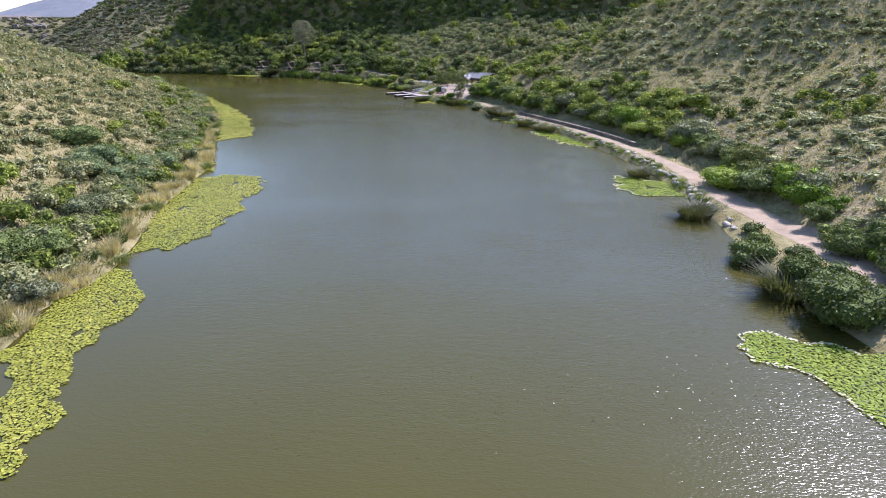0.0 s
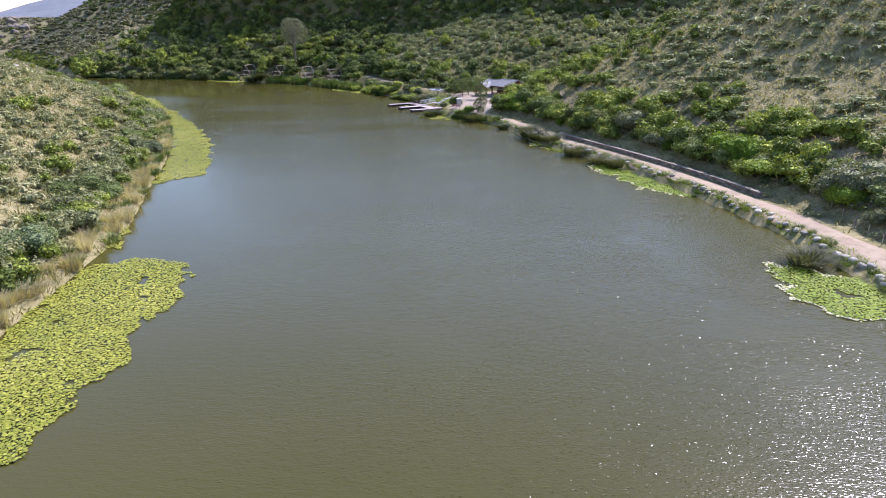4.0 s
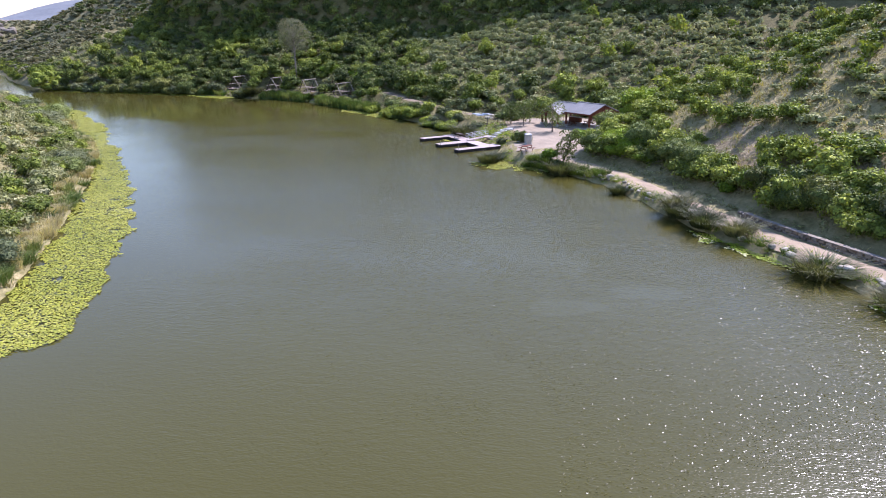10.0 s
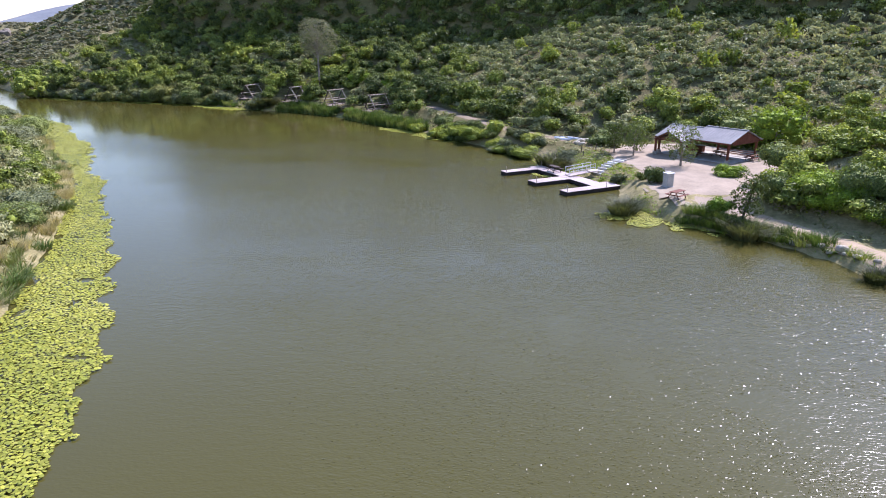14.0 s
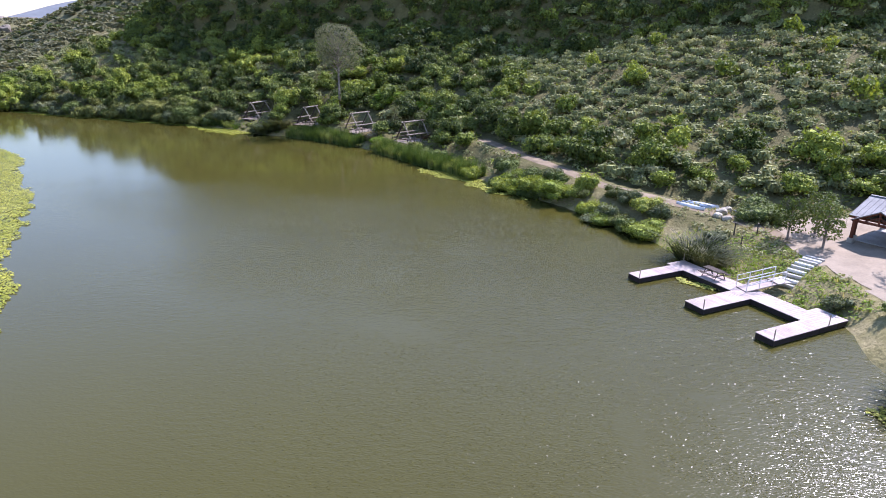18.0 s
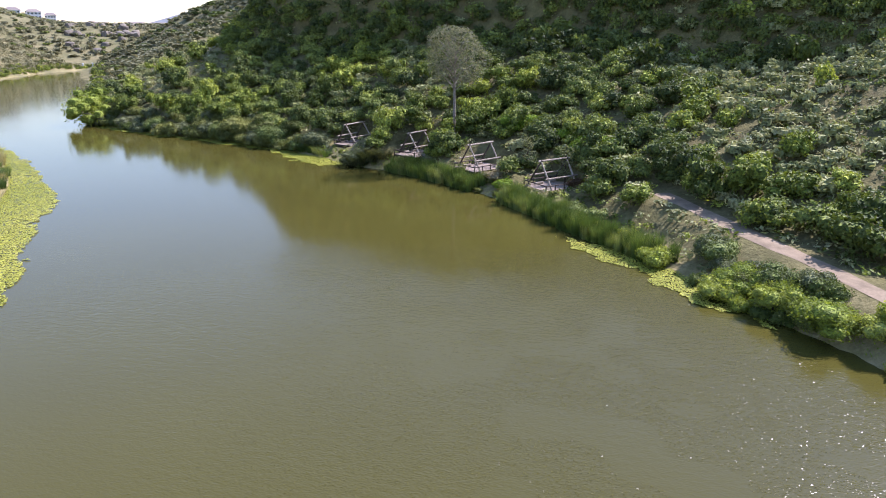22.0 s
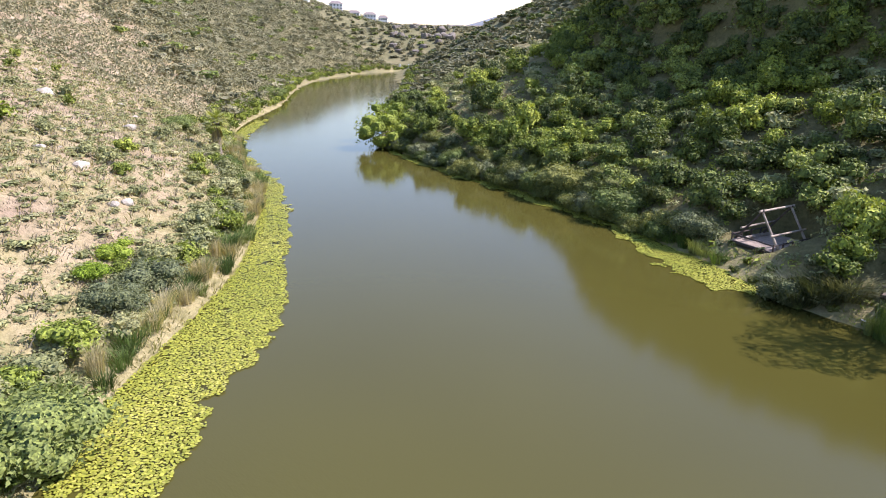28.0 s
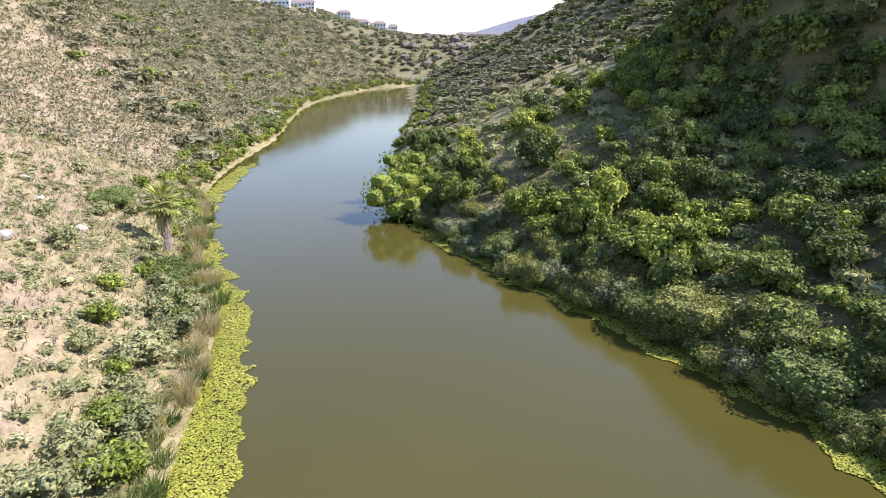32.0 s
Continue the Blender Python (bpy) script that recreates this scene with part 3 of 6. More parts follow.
def leafy(lumps, n, leaf, seed, core=0.8, long=1.0, droop=0.0, cores=99, rough=False):
    """Foliage on a set of lumps (x, y, z, radius, flatness): leaf sprays over a dense dark inside."""
    r = rng(seed)
    lumps = np.asarray(lumps, float)
    w = lumps[:, 3] ** 2
    pick = r.choice(len(lumps), n * 2, p=w / w.sum())
    d = unit(r.normal(size=(n * 2, 3)) + (0, 0, 0.35))
    c, rad = lumps[pick, :3], lumps[pick, 3:4]
    scale = np.concatenate([rad, rad, rad * lumps[pick, 4:5]], 1)
    p = c + d * scale * (0.82 + 0.3 * r.rand(n * 2, 1))
    gap = np.linalg.norm((p[:, None] - lumps[None, :, :3]) / np.stack([lumps[:, 3], lumps[:, 3], lumps[:, 3] * lumps[:, 4]], -1)[None], axis=2)
    ok = (gap.min(1) > 0.72) & (p[:, 2] > 0.02)
    p, d = p[ok][:n], d[ok][:n]
    nrm = unit(d * 0.7 + r.normal(size=d.shape) * 0.6 + (0, 0, 0.25))
    if droop:
        p[:, 2] -= droop * r.rand(len(p)) ** 2
    v, f = leaf_quads(p, nrm, leaf * (0.6 + 0.7 * r.rand(len(p))), r, long)
    vs, fs, k = [v], [f], len(v)
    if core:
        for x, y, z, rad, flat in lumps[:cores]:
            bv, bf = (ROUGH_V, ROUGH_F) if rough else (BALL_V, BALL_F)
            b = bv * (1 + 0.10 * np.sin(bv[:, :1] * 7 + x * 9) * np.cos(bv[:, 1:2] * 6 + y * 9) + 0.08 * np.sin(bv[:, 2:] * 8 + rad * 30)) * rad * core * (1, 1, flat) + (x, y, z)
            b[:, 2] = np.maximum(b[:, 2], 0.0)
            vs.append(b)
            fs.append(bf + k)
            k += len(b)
    return np.vstack(vs), np.vstack(fs), (len(np.vstack(fs)) - len(f)) if core else 0


def dome_lumps(seed, w, h, count):
    """Lumps that make up the rounded, uneven outline of a shrub w wide and h high."""
    r = rng(seed)
    out = [(0, 0, h * 0.42, w * 0.32, h / w * 1.1)]
    for i in range(count):
        a = 2.4 * i + r.rand()
        q = (0.16 + 0.2 * r.rand()) * w
        z = h * (0.25 + 0.42 * r.rand())
        out.append((math.cos(a) * q, math.sin(a) * q, z, w * (0.15 + 0.11 * r.rand()), 0.85))
    return out


def blades(seed, n, spread_r, h, width, lean=0.5, bend=0.35):
    """Upright blades that arch outwards, each of two quads."""
    r = rng(seed)
    a, q = r.rand(n) * 6.283, spread_r * np.sqrt(r.rand(n))
    base = np.stack([np.cos(a) * q, np.sin(a) * q, np.zeros(n)], -1)
    tall = h * (0.55 + 0.5 * r.rand(n))
    out = np.stack([np.cos(a), np.sin(a), np.zeros(n)], -1) * (q / max(spread_r, 0.01) * lean)[:, None] + r.normal(size=(n, 3)) * (0.16, 0.16, 0)
    side = np.stack([-np.sin(a + r.rand(n)), np.cos(a + r.rand(n)), np.zeros(n)], -1) * width / 2
    mid = base + out * (tall * 0.45)[:, None] + np.stack([0 * tall, 0 * tall, tall * 0.6], -1)
    top = base + out * (tall * (0.95 + bend))[:, None] + np.stack([0 * tall, 0 * tall, tall * (1 - bend * 0.35)], -1)
    v = np.stack([base - side, base + side, mid + side * 0.8, mid - side * 0.8, top + side * 0.15, top - side * 0.15], 1).reshape(-1, 3)
    i = np.arange(n)[:, None] * 6
    f = np.concatenate([i + [0, 1, 2, 3], i + [3, 2, 4, 5]], 0)
    return v, f, 0


def scatter(x0, x1, y0, y1, gap, seed):
    """Points at uneven, roughly equal distances."""
    r = rng(seed)
    x, y = np.meshgrid(np.arange(x0, x1, gap), np.arange(y0, y1, gap))
    x = x + (r.rand(*x.shape) - 0.5) * gap * 0.95
    y = y + (r.rand(*y.shape) - 0.5) * gap * 0.95
    return x.ravel(), y.ravel(), r


def joined(name, shapes, x, y, size, tone, mat, label, category, seed, sink=0.05, tall=None):
    """Many plants of a few shapes as one object of stuff, each set on the ground."""
    r = rng(seed)
    z = np.maximum(lie(x, y), 0)
    which = r.randint(0, len(shapes), len(x))
    vs, fs, ts, ms, k = [], [], [], [], 0
    for j, (v, f, inner) in enumerate(shapes):
        m = np.where(which == j)[0]
        if not len(m):
            continue
        a = r.rand(len(m)) * 6.283
        ca, sa = np.cos(a)[:, None], np.sin(a)[:, None]
        s = size[m][:, None]
        st = s if tall is None else tall[m][:, None]
        V = np.stack([(v[None, :, 0] * ca - v[None, :, 1] * sa) * s + x[m][:, None], (v[None, :, 0] * sa + v[None, :, 1] * ca) * s + y[m][:, None],
                      v[None, :, 2] * st + z[m][:, None] - sink], -1)
        vs.append(V.reshape(-1, 3))
        fs.append((f[None] + (np.arange(len(m)) * len(v))[:, None, None]).reshape(-1, f.shape[1]) + k)
        ts.append(np.repeat(tone[m], len(v)))
        ms.append(np.tile(np.r_[np.zeros(len(f) - inner), np.ones(inner)], len(m)))
        k += V.shape[0] * V.shape[1]
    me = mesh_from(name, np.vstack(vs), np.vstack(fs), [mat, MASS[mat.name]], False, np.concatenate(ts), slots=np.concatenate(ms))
    return tagged(new(name, me), label, category, kind="stuff")


SHRUB_NEAR = [leafy(dome_lumps(s, 1.0, 0.72 + 0.1 * (s % 3), 9), 420, 0.041, s, core=0.66) for s in range(1, 5)]
SHRUB_MID = [leafy(dome_lumps(s, 1.0, 0.7 + 0.1 * (s % 3), 5), 130, 0.078, s, core=0.7, cores=4, rough=True) for s in range(11, 15)]
SHRUB_FAR = [leafy(dome_lumps(s, 1.0, 0.7, 2), 22, 0.15, s, core=0.95, cores=2, rough=True) for s in range(21, 24)]
SAGE_NEAR = [leafy(dome_lumps(s, 1.0, 0.55, 3), 66, 0.07, s, core=0.88, long=1.4, cores=3, rough=True) for s in range(31, 35)]
SAGE_MID = [leafy(dome_lumps(s, 1.0, 0.55, 2), 34, 0.095, s, core=0.88, long=1.4, cores=2, rough=True) for s in range(41, 44)]
LOW_FAR = [leafy(dome_lumps(s, 1.0, 0.5, 5), 46, 0.062, s, core=0.0, long=1.2) for s in range(65, 69)]
LOW = [leafy(dome_lumps(s, 1.0, 0.5, 4), 20, 0.105, s, core=0.0, long=1.35) for s in range(61, 65)]
SWARD = [blades(s, 7, 0.42, 0.5, 0.055, 0.9, 0.5) for s in range(55, 59)]
TUFT = [blades(s, 5, 0.16, 0.5, 0.05, 0.9) for s in range(51, 54)]

# ---- plants: wooded hill and scrub slopes (stuff) ----
px, py, r = scatter(-175, 85, 150, 320, 2.75, 101)
dr, _, _ = near_line(px, py, RS)
dl, _, _ = near_line(px, py, LS)
df, sf, _ = near_line(px, py, np.array(FOOT, float))
dn, _, _ = near_line(px, py, np.array(TRACK_NORTH, float))
dyd, _, _ = near_line(px, py, np.array(YARD, float))
on_hill = (dr < dl) & ~inside(px, py, LAKE) & (dr > 3.5) & (dr < 125) & (dn > 2.6) & ~inside(px, py, YARD) & (((sf > 0) & (df > 0.8)) | (px < -40)) & (dyd > 2.5)
on_hill &= ~((px < -122) & (dr > 10) & (r.rand(len(px)) < 0.5))
for sx, sy in SHELTERS:
    on_hill &= np.hypot(px - sx, py - sy) > 4.4
sage_like = value_noise(px, py, 16, 7) * 0.6 + 0.55 * step(-32, -12, px) * step(8, 16, df) + 0.75 * step(-118, -142, px) * step(6, 20, dr) + 0.12
is_sage = r.rand(len(px)) < np.clip(sage_like - 0.14 + 0.25 * step(-25, -8, px), 0.05, 0.94)
grove = value_noise(px, py, 12, 8)
for near_ones, shapes, name in ((True, SHRUB_NEAR, "hill_thicket"), (False, SHRUB_MID, "hill_thicket")):
    close = (dr < 36) == near_ones
    for dark in (True, False):
        m = on_hill & ~is_sage & close & (((grove + r.rand(len(px)) * 0.5 > 0.80) | (px > -12)) != dark)
        size = (2.6 + 2.6 * r.rand(len(px)) ** 1.5 + 0.9 * grove)[m]
        joined(name, shapes, px[m], py[m], size, r.rand(m.sum()) ** 1.3 * (0.9 if dark else 1.0), LEAF_DARK_J if dark else LEAF_GREEN_J,
               "dense evergreen shrubs covering the steep wooded slope", "shrubs", 200 + near_ones * 2 + dark, tall=size * (0.8 + 0.5 * r.rand(m.sum())))
m = on_hill & is_sage & ~((r.rand(len(px)) < 0.12))
joined("sage_scrub", SAGE_NEAR, px[m & (dr < 60)], py[m & (dr < 60)], (2.4 + 1.6 * r.rand(len(px)))[m & (dr < 60)], r.rand(len(px))[m & (dr < 60)], LEAF_SAGE_J,
       "grey-green sage scrub on the slope", "scrub", 210)
joined("sage_scrub", SAGE_MID, px[m & (dr >= 60)], py[m & (dr >= 60)], (2.6 + 1.6 * r.rand(len(px)))[m & (dr >= 60)], r.rand(len(px))[m & (dr >= 60)], LEAF_SAGE_J,
       "grey-green sage scrub high on the slope", "scrub", 211)

qx, qy, r = scatter(-150, 60, 150, 285, 1.5, 108)
dr, _, _ = near_line(qx, qy, RS)
dl, _, _ = near_line(qx, qy, LS)
df, sf, _ = near_line(qx, qy, np.array(FOOT, float))
dn, _, _ = near_line(qx, qy, np.array(TRACK_NORTH, float))
k = (dr < dl) & ~inside(qx, qy, LAKE) & ~inside(qx, qy, YARD) & (dr > 2) & (dr < 80) & (dn > 1.5) & ((sf > 0) | (qx < -18)) & (r.rand(len(qx)) < 0.8)
for sx, sy in SHELTERS:
    k &= np.hypot(qx - sx, qy - sy) > 3.3
green_bit = r.rand(len(qx)) < 0.5
for mat, kk in ((LEAF_GREEN_J, k & green_bit), (LEAF_SAGE_J, k & ~green_bit)):
    joined("low_scrub", LOW, qx[kk], qy[kk], (1.4 + 1.1 * r.rand(len(qx)))[kk], r.rand(len(qx))[kk], mat, "low undergrowth between the hillside shrubs", "scrub", 276, tall=(0.9 + 0.8 * r.rand(len(qx)))[kk])

# close dark cover on the steep upper slope
sx_, sy_, r = scatter(-150, 130, 150, 330, 1.9, 118)
dr, _, _ = near_line(sx_, sy_, RS)
dl, _, _ = near_line(sx_, sy_, LS)
z_ = height(sx_, sy_)
steep = np.hypot(height(sx_ + 1.5, sy_) - z_, height(sx_, sy_ + 1.5) - z_) / 1.5
k = (dr < dl) & (z_ > 13) & (steep > 0.62) & (r.rand(len(sx_)) < 0.9)
bright_bit = r.rand(len(sx_)) < 0.12
for kk, mat in ((k & ~bright_bit, LEAF_DARK_J), (k & bright_bit, LEAF_GREEN_J)):
    joined("hill_thicket", SHRUB_MID, sx_[kk], sy_[kk], (2.4 + 2.0 * r.rand(len(sx_)))[kk], r.rand(len(sx_))[kk] * 0.8, mat, "dark evergreen trees and shrubs on the steep shaded slope", "shrubs", 277, tall=(2.4 + 2.4 * r.rand(len(sx_)))[kk], sink=0.3)

# right bank above the path
px, py, r = scatter(32, 130, -45, 158, 2.1, 102)
dr, _, _ = near_line(px, py, RS)
df, sf, _ = near_line(px, py, np.array(FOOT, float))
north = (px - 22) * 0.414 + (py - 146) * 0.91
m = (dr > 8.5) & (dr < 85) & (sf < 0) & ~inside(px, py, YARD) & (np.hypot(px - 15.9, py - 149.6) > 9) & (north < 30) & (r.rand(len(px)) < 0.24 + 0.72 * value_noise(px, py, 8, 9))
size = 1.6 + 2.2 * r.rand(len(px)) ** 1.4
tone = np.clip(0.25 + 0.75 * r.rand(len(px)), 0, 1)
for lo, hi, shapes in ((0, 30, SAGE_NEAR), (30, 200, SAGE_MID)):
    k = m & (dr >= lo) & (dr < hi)
    joined("sage_scrub", shapes, px[k], py[k], size[k], tone[k], LEAF_SAGE_J, "low grey-green sage scrub on the grassy hill above the path", "scrub", 220 + lo, tall=size[k] * 0.72)
k = (dr > 16) & (dr < 80) & (sf < 0) & (north < 14) & (value_noise(px, py, 13, 10) > 0.52) & (r.rand(len(px)) < 0.24)
joined("hill_thicket", SHRUB_MID, px[k], py[k], (1.6 + 1.6 * r.rand(len(px)))[k], r.rand(len(px))[k] * 0.8, LEAF_GREEN_J, "green shrubs scattered over the grassy hill", "shrubs", 230)

px, py, r = scatter(18, 62, 124, 168, 2.7, 110)
dr, _, _ = near_line(px, py, RS)
k = ~inside(px, py, YARD) & (np.hypot(px - 15.9, py - 149.6) > 9.5) & (dr > 14) & (r.rand(len(px)) < 0.6) & (value_noise(px, py, 9, 16) + 0.5 * step(45, 25, px) > 0.55)
joined("bank_thicket", SHRUB_NEAR, px[k], py[k], (2.6 + 2.0 * r.rand(len(px)))[k], (0.3 + 0.7 * r.rand(len(px)))[k], LEAF_GREEN_J, "green shrubs in the ravine beside the pavilion", "shrubs", 232, tall=(2.2 + 1.8 * r.rand(len(px)))[k])
px, py, r = scatter(8, 50, 52, 128, 2.5, 109)
dr, _, _ = near_line(px, py, RS)
k = (dr > 7.0) & (dr < 18) & ~inside(px, py, LAKE) & ~inside(px, py, YARD) & (near_line(px, py, np.array(TRACK, float))[0] > 3.1) & (r.rand(len(px)) < 1.05 - 0.07 * (dr - 7.6)) & (value_noise(px, py, 7, 15) > 0.2)
joined("bank_thicket", SHRUB_NEAR, px[k], py[k], (2.6 + 2.2 * r.rand(len(px)))[k], (0.3 + 0.7 * r.rand(len(px)))[k], LEAF_GREEN_J, "tall yellow-green shrubs above the lakeside path", "shrubs", 231, tall=(2.6 + 2.0 * r.rand(len(px)))[k])

px, py, r = scatter(8, 50, 40, 122, 0.85, 119)
dt, _, _ = near_line(px, py, np.array(TRACK, float))
dr, _, _ = near_line(px, py, RS)
k = (dt > 2.7) & (dt < 6.2) & (dr > 7.2) & ~inside(px, py, LAKE) & ~inside(px, py, YARD) & (r.rand(len(px)) < 0.85)
for kk, mat, label in ((k & (r.rand(len(px)) < 0.6), LEAF_GREEN_J, "low green brush at the foot of the bank"), (k & (r.rand(len(px)) < 0.45), STRAW_J, "dry brown brush at the foot of the bank")):
    joined("bank_brush", LOW, px[kk], py[kk], (0.9 + 0.9 * r.rand(len(px)))[kk], r.rand(len(px))[kk] * 0.7, mat, label, "brush", 233, tall=(0.9 + 0.9 * r.rand(len(px)))[kk])

# left bank
px, py, r = scatter(-190, -24, -50, 262, 1.9, 103)
dr, _, _ = near_line(px, py, RS)
dl, _, _ = near_line(px, py, LS)
land = (dl < dr) & ~inside(px, py, LAKE) & (dl > 2) & (dl < 75) & (np.hypot(px + 155, py - 224.3) > 4)
far_part = step(150, 185, py)
cover = (0.74 - 0.14 * step(10, 30, dl)) * (1 - far_part) + far_part * (0.70 - 0.22 * step(6, 20, dl) * step(240, 225, py) + 0.22 * step(30, 60, dl))
patchy = value_noise(px, py, 9, 11)
sp = np.clip(0.72 + 0.3 * step(6, 18, dl) + 0.5 * (patchy - 0.5), 0, 1) * (1 - far_part) + 0.94 * far_part
is_sage = r.rand(len(px)) < sp
flat_grow = 1 - 0.6 * far_part
on = land & (r.rand(len(px)) < cover * (0.55 + 0.8 * patchy) * (1 - far_part) + far_part * step(0.23, 0.52, 0.5 * patchy + 0.5 * value_noise(px, py, 21, 14) + 0.25 * step(10, 2, dl) + 0.25 * step(32, 60, dl)) * 0.95)
size = (1.4 + 1.4 * r.rand(len(px))) * (1 - 0.1 * far_part)
for lo, hi, shapes in ((0, 22, SAGE_NEAR), (22, 100, SAGE_MID)):
    k = on & is_sage & (dl >= lo) & (dl < hi)
    joined("sage_scrub", shapes, px[k], py[k], size[k], np.clip(r.rand(len(px)) * 0.7 + 0.3 - 0.1 * far_part, 0, 1)[k], LEAF_HEATH_J, "grey-green and dry low scrub on the lake bank", "scrub", 240 + lo, tall=(size * flat_grow)[k])
    k = on & ~is_sage & (dl >= lo) & (dl < hi)
    leafy_bit = r.rand(len(px)) < 0.5
    for kk, mat in ((k & leafy_bit, LEAF_GREEN_J), (k & ~leafy_bit, LEAF_HEATH_J)):
        joined("bank_thicket", SHRUB_NEAR if lo == 0 else SHRUB_MID, px[kk], py[kk], size[kk] * 1.25, 0.3 + 0.6 * r.rand(len(px))[kk], mat, "green shrubs crowding the lake bank", "shrubs", 250 + lo)

# far slopes
px, py, r = scatter(-760, 60, 255, 760, 6.2, 104)
dr, _, _ = near_line(px, py, RS)
dl, _, _ = near_line(px, py, LS)
near_done = ((dr < dl) & (px > -175) & (py < 320) & (dr < 125)) | (py < 262) & (px > -190)
k = ~inside(px, py, LAKE) & (np.minimum(dr, dl) > 4) & ~near_done & (np.hypot(px + 80, py - 190) < 720) & ~((np.abs(py - 503) < 14) & (np.abs(px + 347) < 40)) & (r.rand(len(px)) < 0.86)
k &= (dr < 230) | (dl < 300) | (py > 490)
half = r.rand(len(px)) < 0.5 - 0.35 * (dl < dr) - 0.3 * ((dr < dl) & (px < -150) & (dr < 60))
for dark in (True, False):
    kk = k & (half == dark)
    joined("far_scrub", SHRUB_FAR, px[kk], py[kk], (5.2 + 4.0 * r.rand(len(px)))[kk], (r.rand(len(px)) * 0.4 + 0.4 * (dl < dr))[kk], LEAF_DARK_J if dark else FAR_HEATH_J,
           "dark and grey-green scrub on the far valley sides", "scrub", 260 + dark, tall=(2.4 + 2.6 * r.rand(len(px)))[kk])
px, py, r = scatter(-420, -185, 190, 500, 2.4, 105)
dr, _, _ = near_line(px, py, RS)
dl, _, _ = near_line(px, py, LS)
k = (dl < dr) & ~inside(px, py, LAKE) & (dl > 3) & (dl < 110) & (r.rand(len(px)) < 0.9)
joined("far_scrub", LOW_FAR, px[k], py[k], (3.0 + 2.0 * r.rand(len(px)))[k], (0.25 + 0.7 * r.rand(len(px)))[k], FAR_HEATH_J, "brownish-green scrub on the far lake slope", "scrub", 270)
k = (np.minimum(dr, dl) > 0.5) & (np.minimum(dr, dl) < 7) & ~inside(px, py, LAKE) & (r.rand(len(px)) < 0.8)
joined("bank_thicket", SHRUB_MID, px[k], py[k], (2.2 + 1.5 * r.rand(len(px)))[k], r.rand(len(px))[k], LEAF_GREEN_J, "green shrubs along the far lake shore", "shrubs", 271)

# low herbs and dwarf shrubs between the larger ones
px, py, r = scatter(-190, 100, -40, 255, 1.35, 107)
dr, _, _ = near_line(px, py, RS)
dl, _, _ = near_line(px, py, LS)
df, sf, _ = near_line(px, py, np.array(FOOT, float))
k = ~inside(px, py, LAKE) & ~inside(px, py, YARD)
k &= ((dr < dl) & (sf < 0) & (py < 165) & (dr > 4.6) & (dr < 62) & (near_line(px, py, np.array(TRACK, float))[0] > 2.1)) | ((dl < dr) & (dl > 1.5) & (dl < 58))
k &= r.rand(len(px)) < 0.85
joined("low_scrub", LOW, px[k], py[k], (0.9 + 0.9 * r.rand(len(px)))[k], np.clip(r.rand(len(px)) * 0.7 + 0.3, 0, 1)[k], LEAF_HEATH_J, "low dry herbs and dwarf scrub on the banks", "scrub", 275, tall=(0.6 + 0.6 * r.rand(len(px)))[k])

# open grass between the shrubs
px, py, r = scatter(-185, 100, -40, 250, 1.1, 117)
dr, _, _ = near_line(px, py, RS)
dl, _, _ = near_line(px, py, LS)
df, sf, _ = near_line(px, py, np.array(FOOT, float))
dt, _, _ = near_line(px, py, np.array(TRACK, float))
k = ~inside(px, py, LAKE) & ~inside(px, py, YARD) & (dt > 3.2)
k &= ((dr < dl) & (sf < 0) & (py < 165) & (dr > 8) & (dr < 70)) | ((dl < dr) & (dl > 3) & (dl < 60)) | ((dr < dl) & (px < -118) & (dr > 5) & (dr < 60))
bare = (dl < dr) * step(150, 185, py) * step(0.42, 0.3, value_noise(px, py, 13, 35)) + (dr < dl) * step(22, 12, dr) * 0.6
k &= r.rand(len(px)) < 0.95 - 0.4 * bare
straw = (dl < dr) & (r.rand(len(px)) < 0.15 + 0.75 * step(140, 185, py))
tone = np.clip(0.1 + 0.5 * r.rand(len(px)) + 0.5 * (value_noise(px, py, 17, 36) - 0.35), 0, 1)
for kk, mat, label in ((k & ~straw, GRASS_J, "soft olive grass covering the open slopes"), (k & straw, STRAW_J, "dry straw-coloured grass on the open slope")):
    joined("grass", SWARD, px[kk], py[kk], (0.8 + 0.8 * r.rand(len(px)))[kk], tone[kk], mat, label, "grass", 281)

# grass tufts on both banks
px, py, r = scatter(-185, 90, -40, 250, 1.3, 106)
dr, _, _ = near_line(px, py, RS)
dl, _, _ = near_line(px, py, LS)
dt, _, _ = near_line(px, py, np.array(TRACK, float))
k = ~inside(px, py, LAKE) & ~inside(px, py, YARD) & (dt > 1.9)
k &= ((dr < dl) & (py < 150) & (dr > 0.8) & (dr < 55) & (r.rand(len(px)) < 0.75)) | ((dl < dr) & (dl > 0.5) & (dl < 40) & (r.rand(len(px)) < 0.55))
joined("grass", TUFT, px[k], py[k], (0.8 + 0.9 * r.rand(len(px)) + 0.5 * (dl < dr))[k], np.clip(r.rand(len(px)) * 0.6 + 0.6 * value_noise(px, py, 10, 12) - 0.1 + 0.25 * step(8, 14, np.minimum(dr, dl)), 0, 1)[k], GRASS_J,
       "dry and green grass tufts on the banks", "grass", 280)

